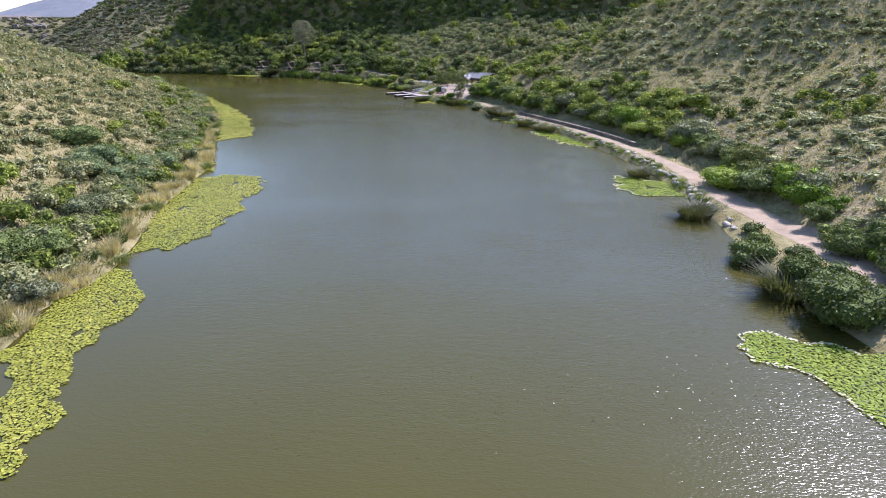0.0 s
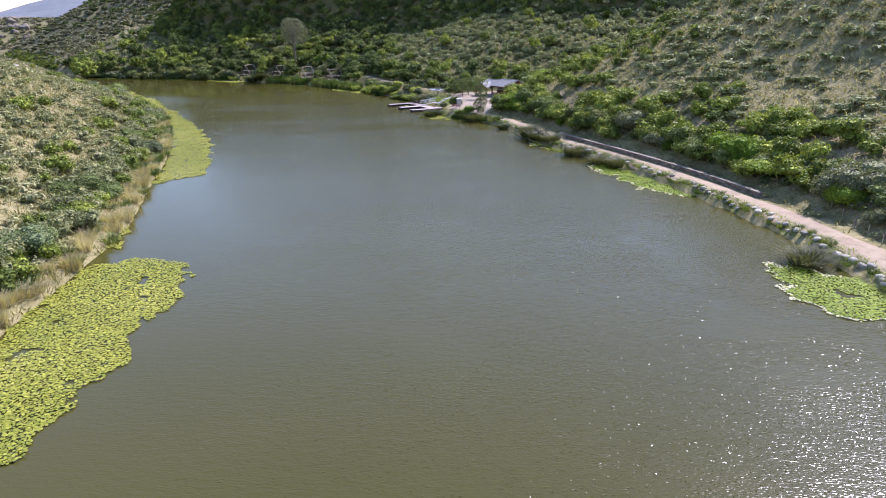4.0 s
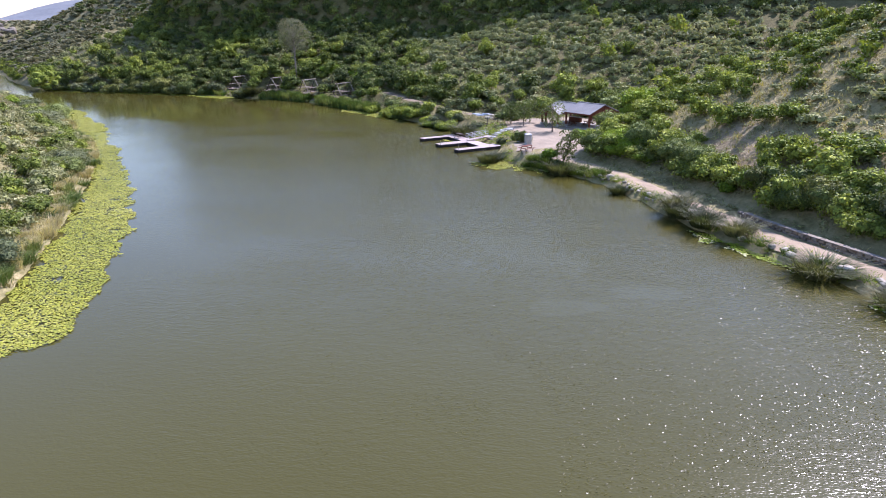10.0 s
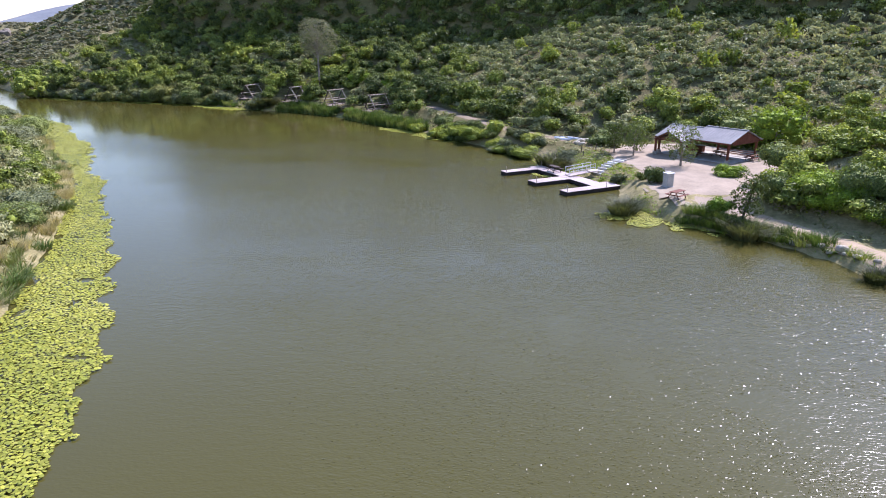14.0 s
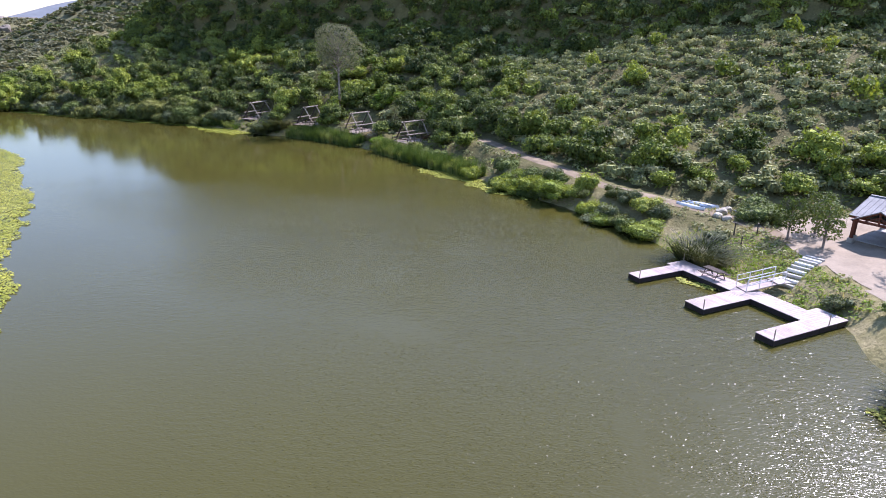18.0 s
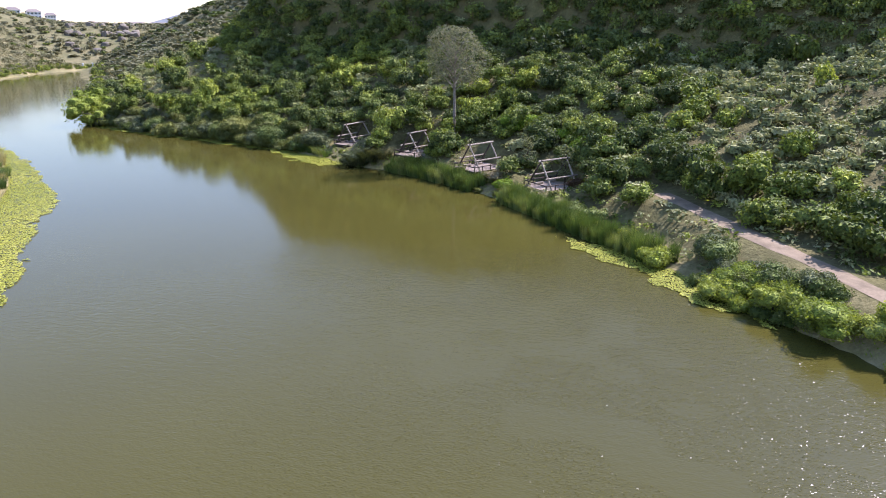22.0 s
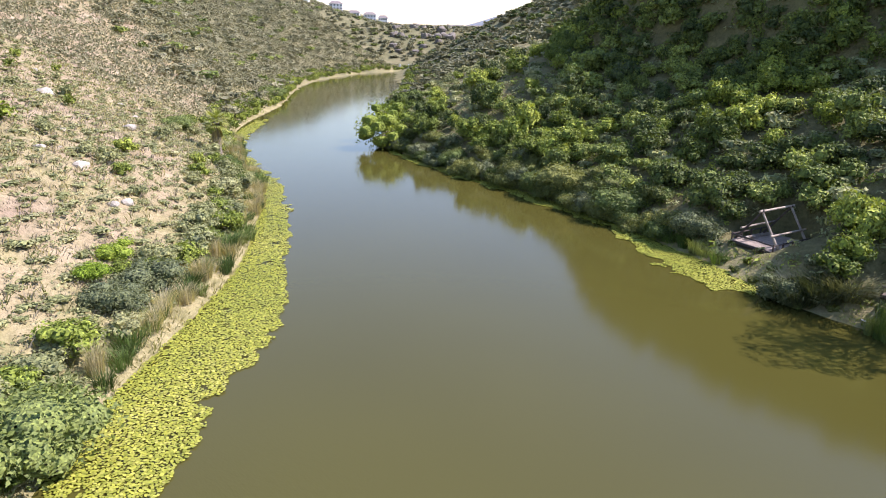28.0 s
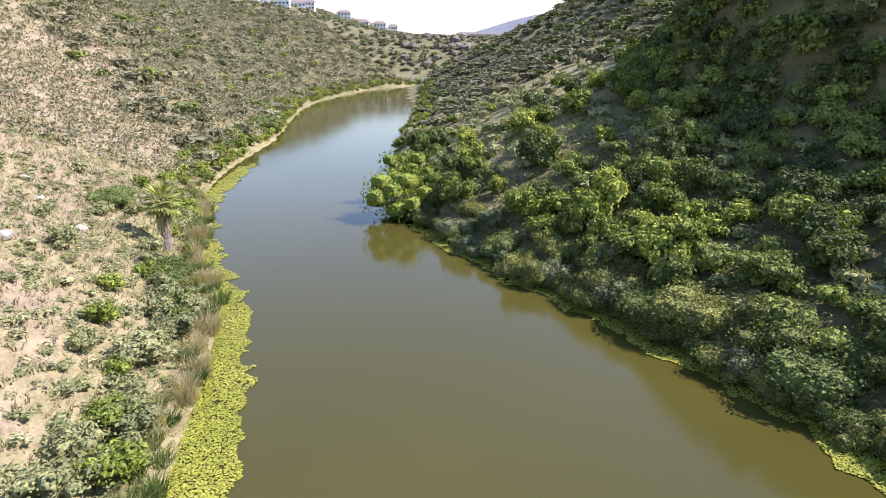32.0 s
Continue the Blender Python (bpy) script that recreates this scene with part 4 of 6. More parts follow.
# ---- water lilies ----
LILY_WEST = [(-36.5, 66), (-33, 67.5), (-31.3, 73), (-34, 81), (-37, 90), (-40, 97.5), (-47.5, 112.5), (-60.5, 134.5), (-70, 149), (-76.3, 161), (-80, 167.3), (-86.3, 174.6), (-92.5, 181.5), (-98.6, 192.3),
             (-109.7, 201.7), (-126, 214.5), (-137, 222.5), (-146, 226.3), (-160, 232.5), (-175, 243.4), (-199, 268)]
LILIES = {
    "long yellow-green band of lily pads along the bank": LILY_WEST + [(-197.5, 262), (-181, 244), (-166, 236), (-151, 225.5), (-139, 220), (-125, 209), (-111, 196), (-103, 186), (-95.5, 176), (-87.5, 167.5), (-79.5, 156.5), (-68, 141.5), (-55.5, 118.5), (-45, 93.5), (-39.5, 78.5)],
    "broad yellow-green mat of lily pads": [(-14.6, -22.6), (-15.3, -20), (-16.2, -17.4), (-17.4, -13.2), (-18.6, -10), (-17.1, -3.2), (-20.4, 1.2), (-23, 3), (-24.2, -5), (-23, -11), (-20, -15.5), (-18, -19.5), (-16.6, -23.4)],
    "wide yellow-green mat of lily pads reaching into the lake": [(-23.6, 6.2), (-19, 9.6), (-17.8, 21.9), (-19.4, 26), (-18.2, 29.5), (-19.6, 36.6), (-25, 37.8), (-28.4, 37), (-27.2, 22), (-24.6, 10)],
    "small patch of lily pads beside dry reeds": [(-28, 40.8), (-29.8, 47.2), (-31, 46), (-29, 39.5)],
    "bright green triangular mat of lily pads": [(23.5, -10.2), (25.8, -9.7), (31.6, -12.4), (33, -24), (28, -22), (25.9, -17.7), (23.8, -13.2)],
    "bright green mat of lily pads below the path": [(26.4, 30), (26.2, 27.5), (28.9, 25.1), (32.8, 24.6), (33.4, 32), (31.5, 33), (28.5, 36.3)],
    "long bright green mat of lily pads below the stony bank": [(21.2, 70.8), (24.3, 60.8), (28.2, 55.4), (30, 56.5), (26.8, 68), (23, 77.5), (21.8, 75)],
    "bright green patch of lily pads between sedge clumps": [(14.9, 91.6), (19.6, 81.6), (22, 79.5), (17.8, 90)],
    "yellow-green patch of lily pads beside the yard": [(-4.6, 125), (-3.1, 121.9), (-0.8, 119.6), (1.3, 121), (1.6, 123.2), (-0.3, 127.5), (-2.2, 126.2)],
    "narrow strip of lily pads on the shore": [(2.2, 119.2), (4.4, 117.9), (5.2, 119), (3.2, 121), (1.4, 122)],
    "yellow-green lily pads fringing the reeds": [(-34.6, 190.4), (-33.5, 187.8), (-30.7, 184.2), (-27.2, 182), (-27.3, 179.4), (-25, 176.8), (-21.5, 173.6), (-18.6, 171.4), (-19.5, 174), (-24, 182), (-29.5, 188.5)],
    "yellow-green lily pads below the log shelter": [(-71, 222.6), (-74.5, 221.6), (-79, 223.6), (-85, 228.5), (-90.6, 233), (-90.5, 236.2), (-82, 231.6), (-75, 227.6), (-71.5, 225)],
    "thin yellow-green line of lily pads along the wooded shore": [(-85.6, 231.7), (-95.4, 236), (-108.4, 240.2), (-120.7, 243.8), (-134.4, 249), (-144, 253.9), (-147, 258), (-139.5, 254.3), (-121.5, 247.6), (-104.5, 242.6), (-89.5, 236)],
    "pale floating algae beside the dock": [(-8.2, 143.4), (-6.2, 141.6), (-5.4, 142.5), (-7.4, 144.6)],
}
DISC = np.array([(math.cos(a), math.sin(a), 0) for a in np.arange(5) * math.tau / 5])
for j, (label, poly) in enumerate(LILIES.items()):
    p = np.array(poly, float)
    x, y, r = scatter(p[:, 0].min() - 1.5, p[:, 0].max() + 1.5, p[:, 1].min() - 1.5, p[:, 1].max() + 1.5, 0.135, 300 + j)
    wx = (value_noise(x, y, 1.7, 20) - 0.5) * 1.8 + (value_noise(x, y, 0.6, 21) - 0.5) * 0.8
    wy = (value_noise(x, y, 1.7, 22) - 0.5) * 1.8 + (value_noise(x, y, 0.6, 23) - 0.5) * 0.8
    ok = inside(x + wx, y + wy, p) & (r.rand(len(x)) < 0.93) & (value_noise(x, y, 1.3, 24) > 0.07)
    x, y = x[ok], y[ok]
    n = len(x)
    rad = 0.07 + 0.055 * r.rand(n)
    a = r.rand(n) * 6.283
    ca, sa = np.cos(a)[:, None], np.sin(a)[:, None]
    d = DISC[None] * rad[:, None, None]
    V = np.stack([d[..., 0] * ca - d[..., 1] * sa * 0.85, d[..., 0] * sa + d[..., 1] * ca * 0.85, np.zeros((n, 5))], -1)
    tilt = r.normal(size=(n, 2)) * 0.15
    V[..., 2] = V[..., 0] * tilt[:, :1] + V[..., 1] * tilt[:, 1:]
    V += np.stack([x, y, 0.05 + 0.07 * r.rand(n)], -1)[:, None]
    tone = np.clip(0.22 + 0.3 * (value_noise(x, y, 5, 25) - 0.5) + 0.46 * r.rand(n) - (0.30 if "bright green" in label else 0), 0, 1)
    if "bright green" in label:
        # pale mat rims: sun reflection painted into the tone of the edge pads
        rim, _, _ = near_line(x + wx[ok], y + wy[ok], np.vstack([p, p[:1]]))
        tone = np.where((rim < 0.28) & (near_line(x, y, RS)[0] > 1.2) & (r.rand(n) < 0.8), 0.97, np.clip(tone, 0, 0.7))
    me = mesh_from("lily_pads", V.reshape(-1, 3), np.arange(n * 5).reshape(-1, 5), [PAD_GREEN if "bright green" in label else PAD], False, np.repeat(tone, 5))
    tagged(new("lily_pads", me), label, "lily pads", kind="stuff")


# ---- building helpers ----
def part(name, bm, mat, parent=None, label="", smooth=False):
    """Links a bmesh as one mesh object, under a thing or part if one is given."""
    me = bpy.data.meshes.new(name)
    bm.to_mesh(me)
    bm.free()
    me.materials.append(mat)
    if smooth:
        for p in me.polygons:
            p.use_smooth = True
    ob = new(name, me)
    if parent is not None:
        ob.parent = parent
    return tagged(ob, label)


def share(name, me, m, parent=None):
    """Another object on a mesh that is already there."""
    ob = new(name, me)
    ob.matrix_basis = m
    if parent is not None:
        ob.parent = parent
    return ob


def thing(name, m, label, category, group=""):
    ob = new(name)
    ob.matrix_basis = m
    ob.empty_display_size = 0.2
    return tagged(ob, label, category, group)


def box(size, at=(0, 0, 0), turn=(0, 0, 0), bevel=0.012, bm=None):
    bm = bm or bmesh.new()
    m = pose(*at, *turn) @ Matrix.Diagonal((*size, 1))
    made = bmesh.ops.create_cube(bm, size=1.0, matrix=m)
    if bevel:
        vs = set(made["verts"])
        es = [e for e in bm.edges if e.verts[0] in vs and e.verts[1] in vs]
        bmesh.ops.bevel(bm, geom=es, offset=min(bevel, min(size) * 0.3), segments=1, affect="EDGES")
    return bm


def tube(p, q, r0, r1=None, sides=8, bm=None, wob=0.0, seed=0):
    """A round pole from p to q that tapers, with an uneven surface if wob is set."""
    bm = bm or bmesh.new()
    p, q = Vector(p), Vector(q)
    r1 = r0 if r1 is None else r1
    d = q - p
    turn = d.to_track_quat("Z", "Y").to_matrix()
    r = random.Random(seed)
    rings, rows = [], 3 if wob else 2
    for i in range(rows):
        u = i / (rows - 1)
        c = p + d * u + Vector((r.uniform(-wob, wob), r.uniform(-wob, wob), 0)) * (1 if 0 < u < 1 else 0)
        rad = r0 + (r1 - r0) * u
        rings.append([bm.verts.new(c + turn @ Vector((math.cos(a) * rad, math.sin(a) * rad, 0))) for a in [k * math.tau / sides for k in range(sides)]])
    for a, b in zip(rings[:-1], rings[1:]):
        for k in range(sides):
            bm.faces.new((a[k], a[(k + 1) % sides], b[(k + 1) % sides], b[k]))
    bm.faces.new(rings[0][::-1])
    bm.faces.new(rings[-1])
    return bm


def ground_at(x, y):
    return float(lie(x, y))


def heading(dx, dy):
    return math.degrees(math.atan2(dy, dx))


def slab(corners, z0, z1):
    """A slab over a four-cornered outline."""
    bm = bmesh.new()
    lo = [bm.verts.new((x, y, z0)) for x, y in corners]
    hi = [bm.verts.new((x, y, z1)) for x, y in corners]
    n = len(corners)
    bm.faces.new(hi)
    bm.faces.new(lo[::-1])
    for i in range(n):
        bm.faces.new((lo[i], lo[(i + 1) % n], hi[(i + 1) % n], hi[i]))
    bmesh.ops.recalc_face_normals(bm, faces=bm.faces[:])
    return bm


# ---- picnic tables ----
def picnic_table(m, mat, label, group="picnic tables"):
    t = thing("picnic_table", m, label, "table", group)
    for i in range(4):
        part("tabletop_board", box((1.8, 0.17, 0.04), (0, -0.285 + i * 0.19, 0.74)), mat, t)
    for s in (-1, 1):
        for i in range(2):
            part("bench_board", box((1.8, 0.13, 0.04), (0, s * (0.66 + i * 0.14), 0.44)), mat, t)
    for x in (-0.65, 0.65):
        part("bench_beam", box((0.06, 1.6, 0.09), (x, 0, 0.38)), mat, t)
        part("top_beam", box((0.06, 0.74, 0.09), (x, 0, 0.68)), mat, t)
        for s in (-1, 1):
            part("leg", tube((x, s * 0.62, 0.0), (x, s * 0.22, 0.72), 0.05, 0.05, 4), mat, t)
    return t


# ---- floating dock ----
DOCK = thing("dock", pose(-7.7, 145.6, 0, 0, 0, heading(0.885, 0.465)), "floating T-shaped plank dock with three fingers on dark floats", "dock")
# local x runs to the shore, local y runs north
LAYOUT = [(0.0, 2.0, -12.6, 1.9), (-4.9, 0.0, 0.0, 1.35), (-5.0, 0.0, -6.9, -5.1), (-4.7, 0.0, -12.6, -11.15), (2.0, 3.1, -12.6, -10.2)]
for x0, x1, y0, y1 in LAYOUT:
    part("float_frame", box((x1 - x0 - 0.02, y1 - y0 - 0.02, 0.42), ((x0 + x1) / 2, (y0 + y1) / 2, 0.22), bevel=0.02), DARK_FLOAT, DOCK, "dark floating frame")
    along_y = (y1 - y0) > (x1 - x0)
    long_side, short = (y1 - y0, x1 - x0) if along_y else (x1 - x0, y1 - y0)
    n = int(long_side / 0.24)
    w = long_side / n
    me = None
    for i in range(n):
        c = (y0 if along_y else x0) + (i + 0.5) * w
        at = ((x0 + x1) / 2, c, 0.455) if along_y else (c, (y0 + y1) / 2, 0.455)
        if me is None:
            ob = part("plank", box((short + 0.04, w - 0.015, 0.045) if along_y else (w - 0.015, short + 0.04, 0.045), bevel=0.006), DECK, DOCK)
            ob.matrix_basis = pose(*at)
            me = ob.data
        else:
            share("plank", me, pose(*at), DOCK)
for x, y in ((1.9, 1.8), (-4.8, 0.1), (-4.9, -6.8), (-4.6, -12.5), (1.0, -12.55)):
    part("mooring_post", tube((x, y, 0.1), (x, y, 1.25), 0.04), LOG, DOCK, "slim mooring post")
for x, y in ((-4.0, 0.15), (-4.2, -5.3), (-3.9, -11.3)):
    part("cleat", box((0.24, 0.06, 0.06), (x, y, 0.51)), METAL, DOCK, "metal mooring cleat")
picnic_table(pose(-5.75, 143.9, 0.48, 0, 0, heading(0.45, -0.89)), LOG_DARK, "dark wooden picnic table standing on the dock planks")
picnic_table(pose(3.7, 124.9, 1.66, 0, 0, 40), TIMBER, "brown wooden picnic table on the gravel yard")
picnic_table(pose(14.2, 149.2, 1.66, 0, 0, 125), TIMBER, "brown wooden picnic table under the pavilion roof")
picnic_table(pose(17.2, 148.6, 1.66, 0, 0, 125), TIMBER, "brown wooden picnic table under the pavilion roof")
picnic_table(pose(20.6, 146.0, 1.66, 0, 0, 35), TIMBER, "brown wooden picnic table beside the pavilion gable")

# gangway and steps
GA, GB = Vector((-4.5, 141.3, 0.56)), Vector((-1.1, 142.3, 1.02))
gang = thing("gangway", Matrix.Identity(4), "pale aluminium gangway with railings from dock to shore", "gangway")
along = (GB - GA)
side = Vector((-along.y, along.x, 0)).normalized()
corners = [GA - side * 0.6, GB - side * 0.6, GB + side * 0.6, GA + side * 0.6]
bm = bmesh.new()
lo = [bm.verts.new(c - Vector((0, 0, 0.08))) for c in corners]
hi = [bm.verts.new(c) for c in corners]
bm.faces.new(hi)
bm.faces.new(lo[::-1])
for i in range(4):
    bm.faces.new((lo[i], lo[(i + 1) % 4], hi[(i + 1) % 4], hi[i]))
part("walkway", bm, DECK, gang)
for s in (-1, 1):
    for hgt in (0.5, 0.95):
        part("rail", tube(GA + side * 0.6 * s + Vector((0, 0, hgt)), GB + side * 0.6 * s + Vector((0, 0, hgt)), 0.035), WHITE, gang)
    for u in (0.0, 0.33, 0.66, 1.0):
        b = GA + along * u + side * 0.6 * s
        part("post", tube(b, b + Vector((0, 0, 0.97)), 0.03), WHITE, gang)
SA, SB = Vector((-0.6, 142.4, 1.0)), Vector((3.4, 145.8, 1.66))
stairs = thing("steps", Matrix.Identity(4), "log-edged steps climbing the grassy bank to the yard", "steps")
for i in range(9):
    c = SA + (SB - SA) * (i / 8)
    c.z = ground_at(c.x, c.y) + 0.12
    part("step", box((0.3, 1.5, 0.24), (c.x, c.y, c.z), (0, 0, heading(3.6, 3.0)), 0.02), WHITE if i % 2 else CONCRETE, stairs)
apron = thing("landing", Matrix.Identity(4), "pale wooden landing between gangway and steps", "landing")
part("board", box((1.2, 1.3, 0.1), (-1.2, 142.15, 0.98), (0, 0, 16)), DECK, apron)

# utility cabinet beside the dark bush
cab = thing("utility_cabinet", pose(4.5, 130.3, 1.65, 0, 0, 20), "beige metal utility cabinet standing on the gravel yard", "cabinet")
part("body", box((0.85, 0.8, 1.45), (0, 0, 0.74), bevel=0.03), CONCRETE, cab)
part("door", box((0.72, 0.03, 1.2), (0, -0.42, 0.76)), CONCRETE, cab)
part("lid", box((0.95, 0.9, 0.07), (0, 0, 1.5)), WHITE, cab, "pale lid")
part("base", box((1.0, 0.95, 0.08), (0, 0, 0.03)), CONCRETE, cab)

# ---- picnic pavilion ----
AX, AY = Vector((-0.585, 0.811, 0)), Vector((0.811, 0.585, 0))   # along the ridge, and across it to the back
PAV = thing("pavilion", Matrix.Translation((15.9, 149.6, 1.6)) @ Matrix.Rotation(math.atan2(AX.y, AX.x), 4, "Z"), "open timber picnic pavilion with grey metal roof and red-brown gables", "pavilion")
# local x runs along the ridge to the north-west, local y towards the lake


def roof_slope(x0, x1, y_ridge, y_eave, z_ridge, z_eave, name="roof_slope"):
    """One slope of standing-seam sheets with its ribs."""
    bm = bmesh.new()
    d = Vector((0, y_eave - y_ridge, z_eave - z_ridge))
    up = Vector((0, -d.z, d.y)).normalized()
    if up.z < 0:
        up = -up
    quad = [Vector((x0, y_ridge, z_ridge)), Vector((x1, y_ridge, z_ridge)), Vector((x1, y_eave, z_eave)), Vector((x0, y_eave, z_eave))]
    lo, hi = [bm.verts.new(q) for q in quad], [bm.verts.new(q + up * 0.07) for q in quad]
    bm.faces.new(hi)
    bm.faces.new(lo[::-1])
    for i in range(4):
        bm.faces.new((lo[i], lo[(i + 1) % 4], hi[(i + 1) % 4], hi[i]))
    bmesh.ops.recalc_face_normals(bm, faces=bm.faces[:])
    slope = part(name, bm, ROOF, PAV)
    n = max(2, int(abs(x1 - x0) / 0.45))
    for i in range(n + 1):
        x = x0 + (x1 - x0) * i / n
        part("seam", tube(Vector((x, y_ridge, z_ridge)) + up * 0.085, Vector((x, y_eave, z_eave)) + up * 0.085, 0.022, sides=4), ROOF, slope)
    return slope


EAVE, RIDGE = 2.35, 3.75
for x0, x1, lift in ((0.15, 5.9, 0.0), (-5.6, 0.35, 0.28)):
    for s in (-1, 1):
        roof_slope(x0, x1, 0, s * 3.7, RIDGE + lift, EAVE + lift)
    part("ridge_cap", box((abs(x1 - x0), 0.3, 0.08), ((x0 + x1) / 2, 0, RIDGE + lift + 0.09)), ROOF, PAV)
    for s in (-1, 1):
        part("eave_beam", box((abs(x1 - x0) - 0.3, 0.16, 0.28), ((x0 + x1) / 2, s * 3.2, EAVE + lift - 0.02)), TIMBER, PAV)
        part("fascia", box((abs(x1 - x0), 0.05, 0.2), ((x0 + x1) / 2, s * 3.72, EAVE + lift - 0.06)), TIMBER, PAV)
    for i in range(4):
        x = x0 + 0.3 + (x1 - x0 - 0.6) * i / 3
        part("tie_beam", box((0.14, 6.4, 0.22), (x, 0, EAVE + lift + 0.1)), TIMBER, PAV)
        part("king_post", box((0.14, 0.14, RIDGE - EAVE - 0.2), (x, 0, (RIDGE + EAVE) / 2 + lift)), TIMBER, PAV)
        for s in (-1, 1):
            part("rafter", tube((x, s * 3.5, EAVE + lift), (x, 0, RIDGE + lift - 0.08), 0.09, sides=4), TIMBER, PAV)
            part("brace", tube((x, s * 1.7, EAVE + lift + 0.15), (x, 0, EAVE + lift + 0.75), 0.06, sides=4), TIMBER, PAV)
# plank gables
for gx_, lift in ((-5.45, 0.28), (5.75, 0.0)):
    for i in range(14):
        y = -3.25 + i * 0.5
        top = RIDGE + lift - 0.1 - abs(y) * (RIDGE - EAVE) / 3.7
        if top - (EAVE + lift) > 0.15 and gx_ < 0:
            part("gable_board", box((0.05, 0.47, top - EAVE - lift + 0.25), (gx_, y, (top + EAVE + lift - 0.25) / 2)), TIMBER, PAV)
# porch gable towards the lake
for s in (-1, 1):
    bm = bmesh.new()
    a, b = Vector((3.0, 1.6, RIDGE - 0.35)), Vector((3.0, 4.7, RIDGE - 0.35))
    c, d = Vector((3.0 + s * 2.3, 4.7, EAVE - 0.2)), Vector((3.0 + s * 2.3, 2.8, EAVE - 0.2))
    lo = [bm.verts.new(q) for q in (a, b, c, d)]
    hi = [bm.verts.new(q + Vector((s * 0.03, 0, 0.08))) for q in (a, b, c, d)]
    bm.faces.new(hi)
    bm.faces.new(lo[::-1])
    for i in range(4):
        bm.faces.new((lo[i], lo[(i + 1) % 4], hi[(i + 1) % 4], hi[i]))
    bmesh.ops.recalc_face_normals(bm, faces=bm.faces[:])
    part("porch_roof", bm, ROOF, PAV)
    part("porch_rafter", tube((3.0 + s * 2.2, 4.6, EAVE - 0.2), (3.0, 4.6, RIDGE - 0.4), 0.1, sides=4), TIMBER, PAV)
    part("porch_brace", tube((3.0 + s * 1.2, 4.6, EAVE - 0.1), (3.0, 4.6, EAVE + 0.55), 0.06, sides=4), TIMBER, PAV)
part("porch_tie", box((4.4, 0.16, 0.22), (3.0, 4.6, EAVE - 0.15)), TIMBER, PAV)
part("porch_king_post", box((0.14, 0.14, 1.0), (3.0, 4.6, EAVE + 0.4)), TIMBER, PAV)
for x, ys in ((5.4, (-3.2, 3.2)), (0.3, (-3.2, 3.2)), (-5.1, (-3.2, 3.2)), (1.0, (4.5,)), (5.0, (4.5,))):
    for y in ys:
        z = EAVE + (0.1 if x < 1 else -0.15)
        part("post", box((0.26, 0.26, z - 0.4), (x, y, 0.4 + (z - 0.4) / 2), bevel=0.02), TIMBER, PAV)
        part("pier", box((0.5, 0.5, 0.55), (x, y, 0.22), bevel=0.03), CONCRETE, PAV, "concrete pier")
part("floor_slab", box((10.8, 6.8, 0.1), (0, 0, 0.06), bevel=0.02), CONCRETE, PAV)
for y in (-3.0,):
    for i in range(3):
        part("back_rail", tube((-5.0, y, 0.4 + i * 0.25), (0.2, y, 0.4 + i * 0.25), 0.05), TIMBER, PAV)
serving = thing("counter", PAV.matrix_basis @ pose(3.2, -2.2, 0.1), "dark timber serving counter under the pavilion roof", "counter")
part("body", box((2.6, 0.7, 0.85), (0, 0, 0.43)), TIMBER, serving)
part("worktop", box((2.8, 0.85, 0.06), (0, 0, 0.89)), CONCRETE, serving)


